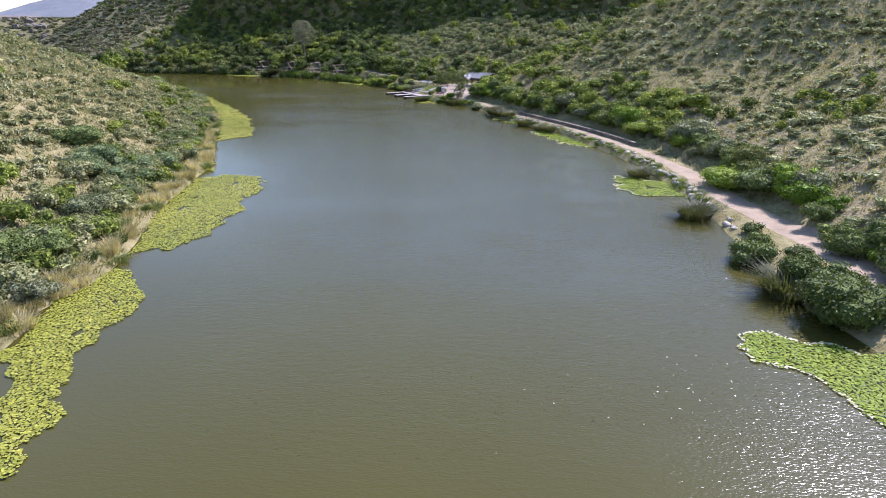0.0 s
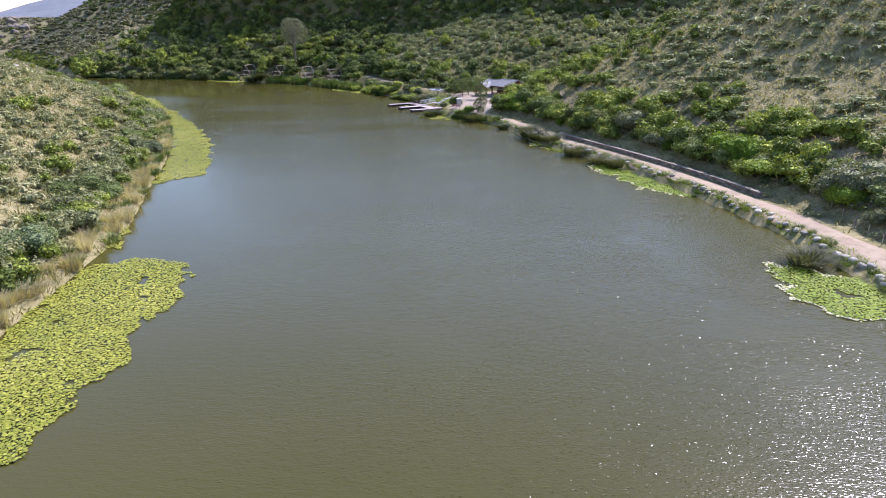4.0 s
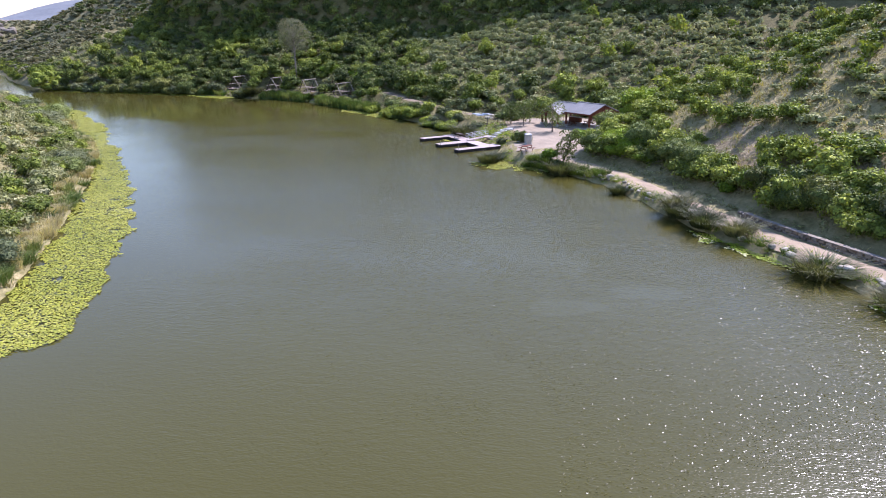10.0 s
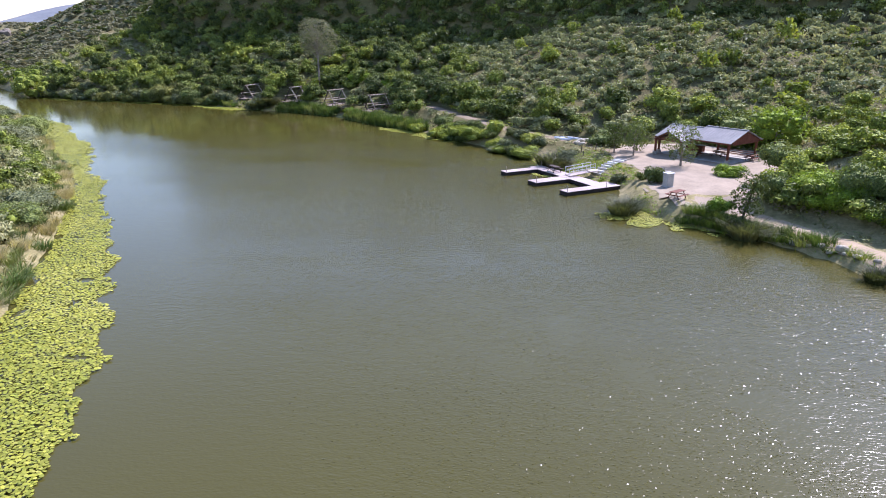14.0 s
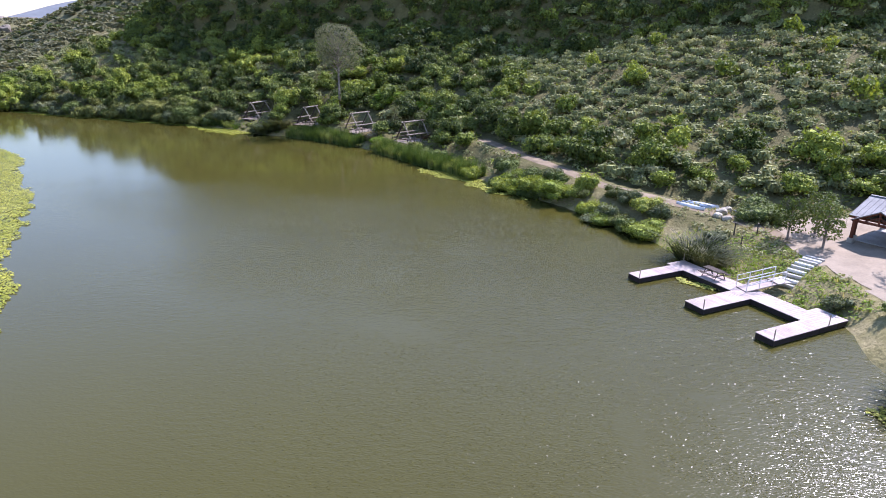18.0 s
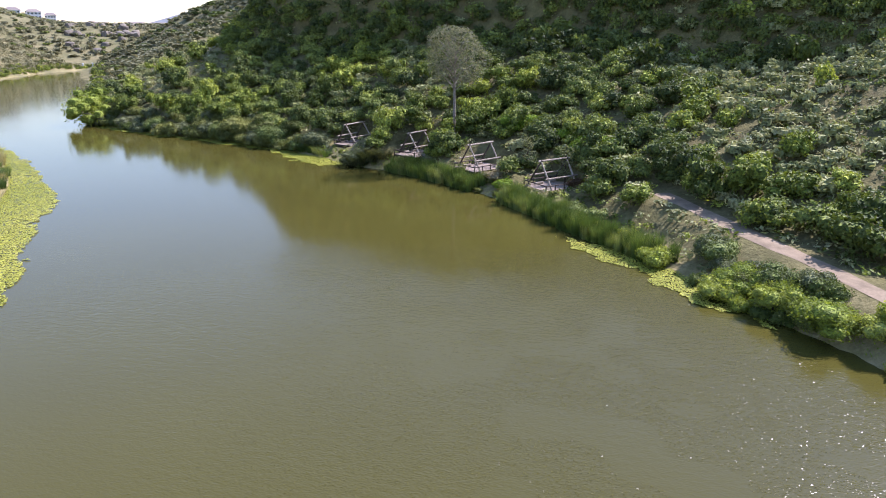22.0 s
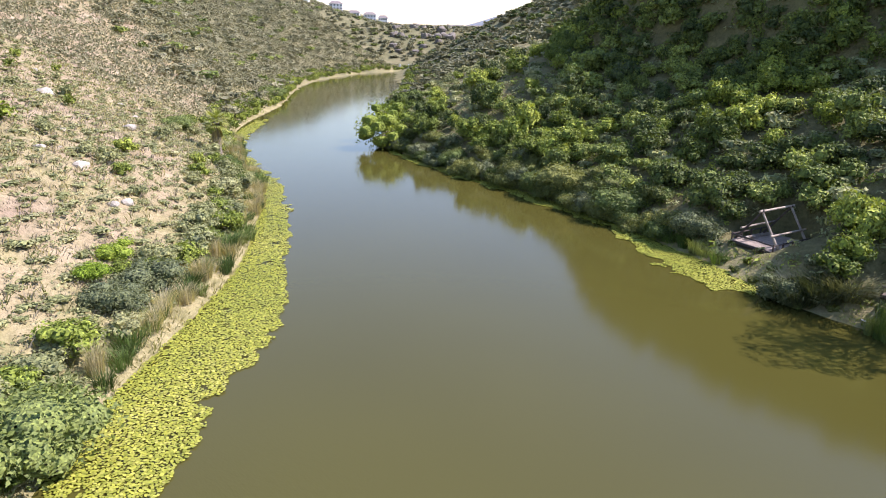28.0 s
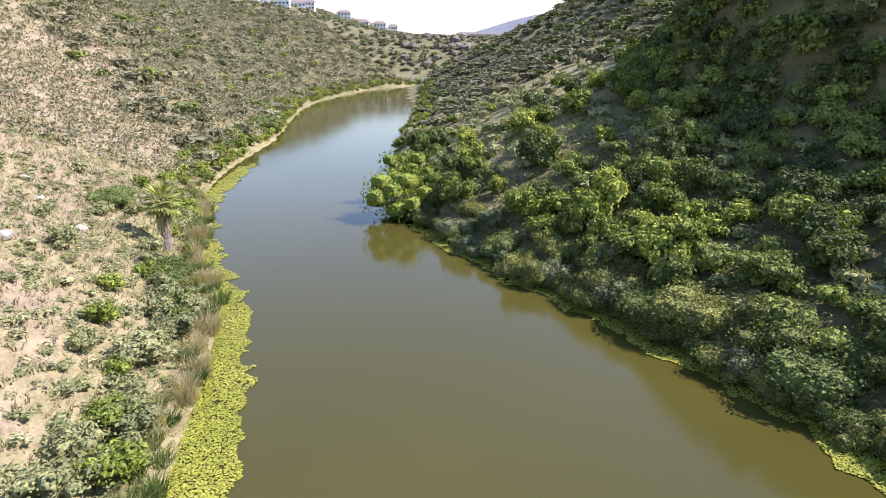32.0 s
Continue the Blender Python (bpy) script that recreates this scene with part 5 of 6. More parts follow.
# ---- log shelters on decks over the shore ----
def shelter(cx, cy, yaw, ridge, z_deck, seed, label):
    """A bare A-frame of logs over a plank deck with a low log railing."""
    s = thing("log_shelter", pose(cx, cy, z_deck, 0, 0, yaw), label, "shelter", "log shelters along the shore")
    r = random.Random(seed)
    h, half, w = 3.45, ridge / 2, 2.5
    n = 24
    base = part("deck_frame", box((6.2, 4.7, 0.22), (0, 0, -0.16)), LOG_DARK, s)
    me = None
    for i in range(n):
        at = pose(-3.1 + (i + 0.5) * 6.2 / n, r.uniform(-0.06, 0.06), 0, 0, 0, r.uniform(-0.6, 0.6))
        if me is None:
            ob = part("plank", box((6.2 / n - 0.025, 4.9, 0.05), bevel=0.006), SHELTER_DECK, s)
            ob.matrix_basis = at
            me = ob.data
        else:
            share("plank", me, at, s)
    part("ridge_pole", tube((-half - 0.45, 0, h), (half + 0.45, 0.0, h + 0.1), 0.12, 0.11, 8, wob=0.03, seed=seed), LOG, s)
    for x in (-half, half):
        for sy in (-1, 1):
            part("rafter_log", tube((x, sy * w * 1.18, -0.7), (x + r.uniform(-0.05, 0.05), -sy * 0.12, h + 0.12), 0.13, 0.1, 8, wob=0.03, seed=seed + int(x * 7) + sy), LOG_DARK if sy > 0 else LOG, s)
    for sy in (-1, 1):
        part("purlin_log", tube((-half - 0.5, sy * w * 0.66, 1.38), (half + 0.5, sy * w * 0.66, 1.46), 0.11, 0.1, 8, wob=0.03, seed=seed + 5 + sy), LOG, s)
    for x in (-3.0, -1.5, 0, 1.5, 3.0):
        for y in (-2.3, 2.3):
            part("rail_post", tube((x, y, -1.6), (x, y, 0.75), 0.09, 0.08, 6), LOG_DARK, s)
    for y in (-2.3, 2.3):
        part("hand_rail", tube((-3.1, y, 0.62), (3.1, y, 0.66), 0.07, 0.07, 6, wob=0.02, seed=seed), LOG_DARK, s)
    part("hand_rail", tube((-3.0, -2.3, 0.62), (-3.0, 2.3, 0.64), 0.07, 0.07, 6), LOG_DARK, s)
    for i in range(2):
        part("bench_log", tube((-1.8 + i * 2.2, 1.6, 0.2), (-0.4 + i * 2.2, 1.6, 0.2), 0.16, 0.16, 8), LOG, s, "log bench on the deck")
    return s


shelter(-73.0, 233.7, 66, 4.5, 2.0, 3, "grey log A-frame shelter on a plank deck beside lily pads")
shelter(-59.4, 225.7, 60, 3.5, 2.0, 13, "weathered log A-frame shelter above a small jetty")
shelter(-47.5, 216.3, 50, 4.1, 2.0, 23, "weathered log A-frame shelter behind tall reeds")
shelter(-36.5, 208.6, 42, 4.3, 1.5, 33, "weathered log A-frame shelter beside brown dead brush")

jetty = thing("jetty", pose(-63.7, 222.7, 0, 0, 0, heading(2.4, -2.6)), "small white jetty with a metal ladder rail below the shelter", "jetty")
for i in range(9):
    part("plank", box((0.36, 1.5, 0.06), (-1.5 + i * 0.38, 0, 0.42)), WHITE, jetty)
part("float_frame", box((3.4, 1.4, 0.34), (0, 0, 0.2)), DARK_FLOAT, jetty)
for y in (-0.3, 0.3):
    part("ladder_rail", tube((1.2, y + 0.4, 0.4), (1.2, y + 0.4, 1.3), 0.03), METAL, jetty)
part("ladder_rail", tube((1.2, 0.1, 1.3), (1.2, 0.7, 1.3), 0.03), METAL, jetty)

# ---- upturned boats, signs, log debris by the north track ----


def canoe(m, mat, label, length=3.5):
    c = thing("canoe", m, label, "canoe", "upturned boats")
    bm = bmesh.new()
    rows, cols = 13, 7
    grid = []
    for i in range(rows):
        u = -1 + 2 * i / (rows - 1)
        w = 0.40 * (1 - abs(u) ** 2.4) + 0.02
        row = []
        for j in range(cols):
            a = math.pi * j / (cols - 1)
            row.append(bm.verts.new((u * length / 2, math.cos(a) * w, math.sin(a) * (0.34 - 0.06 * u * u))))
        grid.append(row)
    for a, b in zip(grid[:-1], grid[1:]):
        for j in range(cols - 1):
            bm.faces.new((a[j], a[j + 1], b[j + 1], b[j]))
    part("hull", bm, mat, c, smooth=True)
    part("keel", tube((-length / 2 + 0.2, 0, 0.33), (length / 2 - 0.2, 0, 0.33), 0.025), DARK_FLOAT, c)
    return c


for i, (mat, label) in enumerate(((WHITE, "white upturned canoe lying beside the dirt track"), (BLUE_PAINT, "blue upturned canoe lying among white ones"), (WHITE, "white upturned canoe lying beside the dirt track"))):
    x, y = -2.0 + i * 0.9, 161.6 + i * 0.55
    canoe(pose(x, y, ground_at(x, y) + 0.05, 0, 0, -52 + i * 5), mat, label)
for x, y, hgt in ((-0.5, 153.2, 1.2), (-0.7, 150.9, 0.9), (1.4, 152.6, 1.1)):
    f = thing("wooden_post", pose(x, y, ground_at(x, y)), "short weathered wooden post at the yard edge", "post", "posts at the yard edge")
    part("shaft", tube((0, 0, -0.2), (0, 0, hgt), 0.07, 0.06), LOG_DARK, f)
    part("cap", tube((0, 0, hgt), (0, 0, hgt + 0.05), 0.08), LOG, f)

# ---- stones ----


def stone_mesh(seed, flat=0.7):
    """A lumpy boulder about one metre wide."""
    bm = bmesh.new()
    bmesh.ops.create_icosphere(bm, subdivisions=2, radius=0.5)
    off = Vector((seed * 3.7, seed * 1.3, 0))
    for v in bm.verts:
        n = noise.noise(v.co * 2.1 + off) * 0.28 + noise.noise(v.co * 5 + off) * 0.07
        v.co = v.co * (1 + n)
        v.co.z *= flat
        for axis, cut in ((0, 0.42), (1, 0.40), (2, 0.30)):
            v.co[axis] = max(-cut, min(cut, v.co[axis]))
    me = bpy.data.meshes.new("boulder")
    bm.to_mesh(me)
    bm.free()
    me.materials.append(ROCK)
    return me


STONES = [stone_mesh(s) for s in range(1, 7)]


def boulder(x, y, w, seed, label, group, sink=0.15):
    r = random.Random(seed)
    z = max(ground_at(x, y), 0.0)
    ob = new("boulder", STONES[seed % len(STONES)])
    ob.matrix_basis = pose(x, y, z + w * 0.3 - w * sink, r.uniform(-12, 12), r.uniform(-12, 12), r.uniform(0, 360)) @ Matrix.Diagonal((w * r.uniform(0.85, 1.25), w * r.uniform(0.75, 1.1), w * r.uniform(0.7, 1.05), 1))
    return tagged(ob, label, "boulder", group)


rs_line = smooth_line(RIGHT, 40)
bank = rs_line[(rs_line[:, 1] > 8) & (rs_line[:, 1] < 118) & (rs_line[:, 0] > 5)]
rr = random.Random(5)
gapless = np.cumsum(np.r_[0, np.hypot(*np.diff(bank, axis=0).T)])
s_at, k = 0.0, 0
while s_at < gapless[-1]:
    x, y = np.interp(s_at, gapless, bank[:, 0]), np.interp(s_at, gapless, bank[:, 1])
    if 38 < y < 60 or 96 < y < 117 or 18 < y < 34 or rr.random() < 0.6:
        boulder(x + rr.uniform(0.3, 1.3), y + rr.uniform(-0.3, 0.3), rr.uniform(0.35, 0.85) * (1.15 if y > 60 else 1.0), k, "pale boulder set in the bank below the path", "boulders along the path")
    k += 1
    s_at += rr.uniform(0.55, 1.1)
# outcrops on the dry slope
for i in range(70):
    x, y = rr.uniform(-175, -100), rr.uniform(165, 235)
    d, _, _ = near_line(np.array([x]), np.array([y]), LS)
    if inside(np.array([x]), np.array([y]), LAKE)[0] or d[0] < 8 or d[0] > 45:
        continue
    boulder(x, y, rr.uniform(0.5, 1.5) if i % 5 else rr.uniform(1.6, 2.6), 200 + i, "pale weathered boulder on the dry grassy slope", "boulders on the dry slope", 0.25)
for i, (x, y) in enumerate(((-0.3, 158.1), (0.6, 159.4), (1.5, 160.6), (0.3, 157.2), (2.6, 159.8))):
    boulder(x, y, 1.1 + 0.2 * (i % 3), 300 + i, "grey boulder at the foot of the wooded slope", "boulders by the track")

WALL_STONE = surface("grey_wall_stone", srgb(118, 108, 96), srgb(156, 146, 132), 1.5, 0.95, relief=0.04, per_object=0.7)
# stone retaining wall on the uphill side of the path
wall = thing("retaining_wall", Matrix.Identity(4), "low dry-stone retaining wall along the uphill path edge", "wall")
tagged(wall, kind="structure")
tl = smooth_line(TRACK, 30)
tl = tl[(tl[:, 1] > 52) & (tl[:, 1] < 94)]
tn = np.gradient(tl, axis=0)
tn /= np.linalg.norm(tn, axis=1)[:, None]
tl = tl + np.stack([tn[:, 1], -tn[:, 0]], -1) * 2.25
run = np.cumsum(np.r_[0, np.hypot(*np.diff(tl, axis=0).T)])
block = part("stone", box((0.62, 0.42, 0.27), bevel=0.05), WALL_STONE, wall)
block.matrix_basis = pose(tl[0, 0], tl[0, 1], 0.85, 0, 0, 60)
for course in range(2):
    s_at = 0.3 * (course % 2)
    while s_at < run[-1]:
        x, y = np.interp(s_at, run, tl[:, 0]), np.interp(s_at, run, tl[:, 1])
        x2, y2 = np.interp(s_at + 0.3, run, tl[:, 0]), np.interp(s_at + 0.3, run, tl[:, 1])
        share("stone", block.data, pose(x + rr.uniform(-0.05, 0.05), y, 0.86 + course * 0.265 + rr.uniform(-0.02, 0.02), 0, 0, heading(x2 - x + 1e-6, y2 - y) + rr.uniform(-3, 3)) @ Matrix.Diagonal((rr.uniform(0.85, 1.08), 1, rr.uniform(0.9, 1.04), 1)), wall)
        s_at += 0.66
cap_bm = bmesh.new()
cap_at = np.arange(0, run[-1] - 1.2, 1.2)
for c0 in cap_at:
    x, y = np.interp(c0 + 0.6, run, tl[:, 0]), np.interp(c0 + 0.6, run, tl[:, 1])
    x2, y2 = np.interp(c0 + 1.0, run, tl[:, 0]), np.interp(c0 + 1.0, run, tl[:, 1])
    box((1.17, 0.52, 0.09), (x, y, 1.31), (0, 0, heading(x2 - x, y2 - y)), 0.02, cap_bm)
part("coping", cap_bm, WALL_STONE, wall, "weathered mortar coping along the wall top")
# rope fence posts beside the path
for i in range(7):
    x, y = 34.6 - i * 0.25, 46.5 - i * 2.3
    f = thing("fence_post", pose(x + 4.4, y, ground_at(x + 4.4, y)), "thin grey fence post beside the path", "fence post", "fence posts by the path")
    part("shaft", tube((0, 0, -0.2), (0, 0, 1.0), 0.05), LOG, f)
    part("cap", tube((0, 0, 1.0), (0, 0, 1.04), 0.06), LOG_DARK, f)

# ---- far things: dam, houses ----
dam = thing("dam", Matrix.Identity(4), "low concrete dam crest closing the far end of the lake", "dam")
part("wall", box((60, 2.5, 3.4), (-347, 502, -0.2), (0, 0, 38), 0.05), CONCRETE, dam)
for i, u in enumerate((-24, -9, -3, 3, 9, 20)):
    x, y = -347 + u * math.cos(radians(38)), 500.5 + u * math.sin(radians(38))
    tallness = 5.2 if i in (0, 4, 5) else 2.6
    part("pillar", box((1.1, 1.1, tallness), (x, y, 1.2 + tallness / 2), (0, 0, 38), 0.05), WHITE, dam, "white pillar on the dam")
PANE = surface("dark_window", srgb(40, 48, 56), srgb(60, 70, 80), 1.0, 0.2, relief=0.0, specular=0.5)
TILE_ROOF = surface("grey_brown_tile_roof", srgb(118, 110, 104), srgb(146, 136, 128), 0.8, 0.85, relief=0.02)


def house(m, width, depth, storeys, label, group):
    h = thing("house", m, label, "house", group)
    wall_h = 3.0 * storeys
    part("wall", box((width, depth, wall_h + 2), (0, 0, wall_h / 2 - 1), bevel=0.05), WHITE, h)
    bm = bmesh.new()
    a, b, z = width / 2 + 0.6, depth / 2 + 0.6, wall_h
    v = [bm.verts.new(p) for p in ((-a, -b, z), (a, -b, z), (a, b, z), (-a, b, z), (-a * 0.55, 0, z + 2.6), (a * 0.55, 0, z + 2.6))]
    for f in ((0, 1, 5, 4), (2, 3, 4, 5), (1, 2, 5), (3, 0, 4), (3, 2, 1, 0)):
        bm.faces.new([v[i] for i in f])
    part("roof", bm, TILE_ROOF, h)
    for fl in range(storeys):
        for i in range(4):
            w = part("window", box((1.5, 0.12, 1.3), (-width / 2 + (i + 0.5) * width / 4, -depth / 2 - 0.03, 1.6 + 3 * fl)), PANE, h)
            part("frame", box((1.7, 0.08, 0.12), (-width / 2 + (i + 0.5) * width / 4, -depth / 2 - 0.05, 0.88 + 3 * fl)), WHITE, w)
    return h


def far_spot(az, dist):
    return -87 - math.sin(radians(az)) * dist, 191 + math.cos(radians(az)) * dist


for i, (az, dist, w) in enumerate(((54.6, 560, 16), (53.6, 566, 12), (52.1, 560, 14), (50.9, 570, 15), (50.0, 575, 13), (47.1, 640, 15), (45.5, 650, 14), (44.1, 655, 14), (42.9, 665, 11))):
    x, y = far_spot(az, dist)
    house(pose(x, y, ground_at(x, y) + 0.4, 0, 0, az + (i * 37) % 24 - 12), w * 0.85, 9, 2 if i % 3 else 1, ("two-storey" if i % 3 else "single-storey") + " pale stucco house on the far ridge", "houses on the far ridge")
for i in range(16):
    az, dist = 34.0 + 3.2 * rr.random(), 1000 + 90 * rr.random()
    x, y = far_spot(az, dist)
    house(pose(x, y, ground_at(x, y) + 1, 0, 0, az), 16, 11, 2, "pale distant house in the valley town", "distant town houses")


# ---- plants that stand by themselves ----
LEAF_GREY = foliage("grey_green_leaves", (0.105, 0.125, 0.055), (0.160, 0.178, 0.082), (0.205, 0.215, 0.112))
LEAF_TEAL = foliage("blue_green_leaves", (0.095, 0.135, 0.052), (0.150, 0.195, 0.078), (0.205, 0.240, 0.105))
LEAF_OLIVE = foliage("olive_leaves", (0.090, 0.105, 0.026), (0.155, 0.168, 0.042), (0.225, 0.230, 0.062))
LEAF_WILLOW = foliage("yellow_green_leaves", (0.160, 0.210, 0.032), (0.235, 0.280, 0.045), (0.310, 0.340, 0.075), 0.5)
LEAF_DEAD = foliage("brown_dead_leaves", (0.085, 0.048, 0.024), (0.130, 0.080, 0.042), (0.190, 0.130, 0.075))
LEAF_DRY = foliage("straw_coloured_leaves", (0.260, 0.210, 0.110), (0.340, 0.280, 0.150), (0.420, 0.350, 0.200))
SEDGE = foliage("dark_sedge_blades", (0.050, 0.062, 0.026), (0.085, 0.098, 0.040), (0.150, 0.150, 0.075), 0.3)


def stems_mesh(seed):
    bm = bmesh.new()
    r = random.Random(seed)
    for i in range(5):
        a = i * 1.3 + r.random()
        tube((0.03 * math.cos(a), 0.03 * math.sin(a), -0.03), (0.24 * math.cos(a), 0.24 * math.sin(a), 0.34 + 0.12 * r.random()), 0.022, 0.008, 5, bm)
    me = bpy.data.meshes.new("stem")
    bm.to_mesh(me)
    bm.free()
    me.materials.append(STEM)
    return me


STEMS = [stems_mesh(s) for s in (1, 2)]
CROWN_ARRAYS = [leafy(dome_lumps(70 + s, 1.0, 0.62 + 0.06 * s, 10), 560, 0.042, 70 + s, core=0.72) for s in range(4)]
CROWN_WIDE = [leafy(dome_lumps(80 + s, 1.0, 0.62 + 0.06 * s, 14), 1200, 0.029, 80 + s, core=0.72) for s in range(4)]
CROWN_BROAD = [leafy(dome_lumps(90 + s, 1.0, 0.62 + 0.06 * s, 18), 2200, 0.0205, 90 + s, core=0.72) for s in range(4)]
CROWNS = {}


def leaf_mesh(name, shape, mat):
    v, f, inner = shape
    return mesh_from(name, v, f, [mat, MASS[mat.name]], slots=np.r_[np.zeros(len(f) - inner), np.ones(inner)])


def crown(mat, i, w):
    k = 0 if w < 2.4 else (1 if w < 4.4 else 2)
    if (mat.name, i, k) not in CROWNS:
        CROWNS[mat.name, i, k] = leaf_mesh("shrub", (CROWN_ARRAYS, CROWN_WIDE, CROWN_BROAD)[k][i], mat)
    return CROWNS[mat.name, i, k]


LABELS = {
    "green": (LEAF_GREEN, "rounded green leafy shrub on the lake bank"), "bright": (LEAF_BRIGHT, "rounded bright yellow-green shrub"),
    "grey": (LEAF_GREY, "loose grey-green shrub among dry grass"), "teal": (LEAF_TEAL, "dense blue-green shrub thicket on the bank"),
    "olive": (LEAF_OLIVE, "large olive-green shrub overhanging the shore"), "dark": (LEAF_DARK, "dark green leaning shrub at the yard edge"),
    "willow": (LEAF_WILLOW, "light yellow-green willow shrub beside the water"), "dry": (LEAF_DRY, "straw-coloured dry flowering shrub"),
    "dead": (LEAF_DEAD, "brown dead brush beside the shelter"),
}
seeds = random.Random(77)


def shrub(kind, x, y, w, h, group):
    mat, label = LABELS[kind]
    k = seeds.randrange(4)
    ob = new("shrub", crown(mat, k, w))
    ob.matrix_basis = pose(x, y, max(ground_at(x, y), 0) - 0.06 * w, 0, 0, seeds.uniform(0, 360)) @ Matrix.Diagonal((w, w * seeds.uniform(0.85, 1.1), h / (0.70 + 0.06 * k), 1))
    tagged(ob, label, "shrub", group)
    share("stem", STEMS[k % 2], Matrix.Identity(4), ob)
    return ob


PLACED = {
    "green": [(30.8, 3.2, 4.2, 2.8), (32.2, -1.5, 3.4, 2.4), (33.2, -4.6, 3.6, 2.6), (32.6, 6.2, 2.6, 1.6), (34.0, 2.0, 2.4, 1.5), (33.6, 9.5, 2.2, 1.3), (32.0, -8.1, 6.7, 3.8), (-28.7, 1.1, 7.0, 3.6), (-42.1, 33.8, 6.5, 3.0), (-38.3, 52.6, 6.0, 2.8), (40.0, 21.3, 6.4, 3.4), (36.2, 64.0, 5.0, 3.0), (42.0, 63.7, 3.4, 1.8),
              (17.0, 131.0, 5.0, 3.4), (21.0, 111.3, 5.6, 3.4), (3.6, 157.8, 5.4, 3.2), (-20.8, 182.5, 4.9, 2.6), (-17.6, 176.6, 4.5, 2.4), (-95.0, 173.2, 8.0, 4.6), (-145.5, 218.5, 6.5, 2.2)],
    "green far": [(-236.0, 298.0, 9.0, 5.0), (-142.5, 217.0, 5.0, 2.2), (-165.1, 222.8, 6.5, 2.8), (-104.0, 243.6, 7.4, 4.0), (-90.4, 238.2, 8.6, 5.0), (-58.5, 116.0, 6.0, 3.2), (-48.8, 88.0, 4.8, 2.6), (-36.6, 53.8, 6.0, 2.8)],
    "grey": [(1.0, 137.8, 2.2, 1.7), (-30.5, 13.1, 5.7, 2.8), (-25.3, -4.1, 3.4, 2.0), (41.5, 47.5, 6.8, 4.2), (-11.8, 162.3, 4.0, 1.6), (-2.2, 153.1, 2.6, 1.3), (-80.0, 233.0, 5.6, 3.2), (-109.5, 187.6, 5.5, 3.2), (-107.0, 184.0, 5.0, 2.8),
             (-60.0, 121.0, 6.5, 3.4), (-88.5, 160.4, 8.0, 3.6), (-43.8, 82.0, 5.0, 3.2)],
    "teal": [(-33.0, 26.2, 6.0, 3.4), (-34.5, 31.0, 6.0, 3.4), (-36.8, 24.5, 6.0, 3.2), (-37.8, 30.0, 5.5, 3.0), (-33.0, 36.5, 5.0, 2.8), (-31.6, 20.8, 4.6, 2.6)],
    "bright": [(38.8, 26.2, 7.5, 4.0), (38.5, 57.7, 6.6, 3.0), (28.5, 158.0, 8.4, 4.8), (17.2, 120.0, 6.0, 3.6), (18.2, 115.8, 3.5, 1.7), (22.0, 107.5, 3.7, 2.0), (13.6, 136.5, 3.6, 1.9), (-43.8, 225.4, 4.6, 3.8),
               (-39.3, 223.3, 4.2, 3.2), (-35.4, 219.3, 3.6, 2.4), (-50.5, 229.8, 3.7, 2.8), (-32.4, 213.8, 4.6, 3.4), (-29.8, 213.0, 4.2, 2.8), (-42.9, 208.3, 3.4, 1.6), (-110.3, 184.0, 2.9, 2.0), (-113.2, 187.0, 3.0, 1.8), (6.4, 121.2, 2.4, 1.7)],
    "dark": [(3.9, 132.4, 2.6, 2.4), (3.0, 134.6, 1.8, 1.3)],
    "willow": [(-15.6, 170.9, 5.6, 3.4), (-20.0, 177.4, 4.8, 3.2), (-8.2, 156.8, 4.4, 2.4), (-11.2, 161.5, 4.2, 1.9), (-18.0, 173.8, 4.6, 3.0), (-13.2, 168.8, 3.6, 2.2)],
    "dry": [(-44.6, 210.9, 3.4, 1.9), (-30.5, 204.6, 3.4, 1.5), (-28.5, 206.5, 3.0, 1.2)],
    "dead": [(-33.0, 207.2, 3.2, 1.8), (-31.8, 208.6, 2.4, 1.3)],
    "olive": [(-100.5, 242.6, 8.0, 5.0), (-94.5, 241.0, 6.5, 4.2), (-110.5, 246.0, 6.5, 4.4)],
}
for kind, rows in PLACED.items():
    for x, y, w, h in rows:
        shrub(kind.split()[0], x, y, w, h, "shrubs round the lake")

# rows of shrubs that follow the shores
def along_line(line, lo, hi, gap, seed):
    """Places at uneven steps along a line between two values of y, with the way across it."""
    c = smooth_line(line, 12)
    c = c[(c[:, 1] > lo) & (c[:, 1] < hi)]
    s = np.cumsum(np.r_[0, np.hypot(*np.diff(c, axis=0).T)])
    r = random.Random(seed)
    u = 0.0
    while u < s[-1]:
        x, y = np.interp(u, s, c[:, 0]), np.interp(u, s, c[:, 1])
        x2, y2 = np.interp(min(u + 1, s[-1]), s, c[:, 0]), np.interp(min(u + 1, s[-1]), s, c[:, 1])
        n = math.hypot(x2 - x, y2 - y) or 1.0
        yield x, y, (y2 - y) / n, -(x2 - x) / n, r
        u += gap * r.uniform(0.6, 1.4)


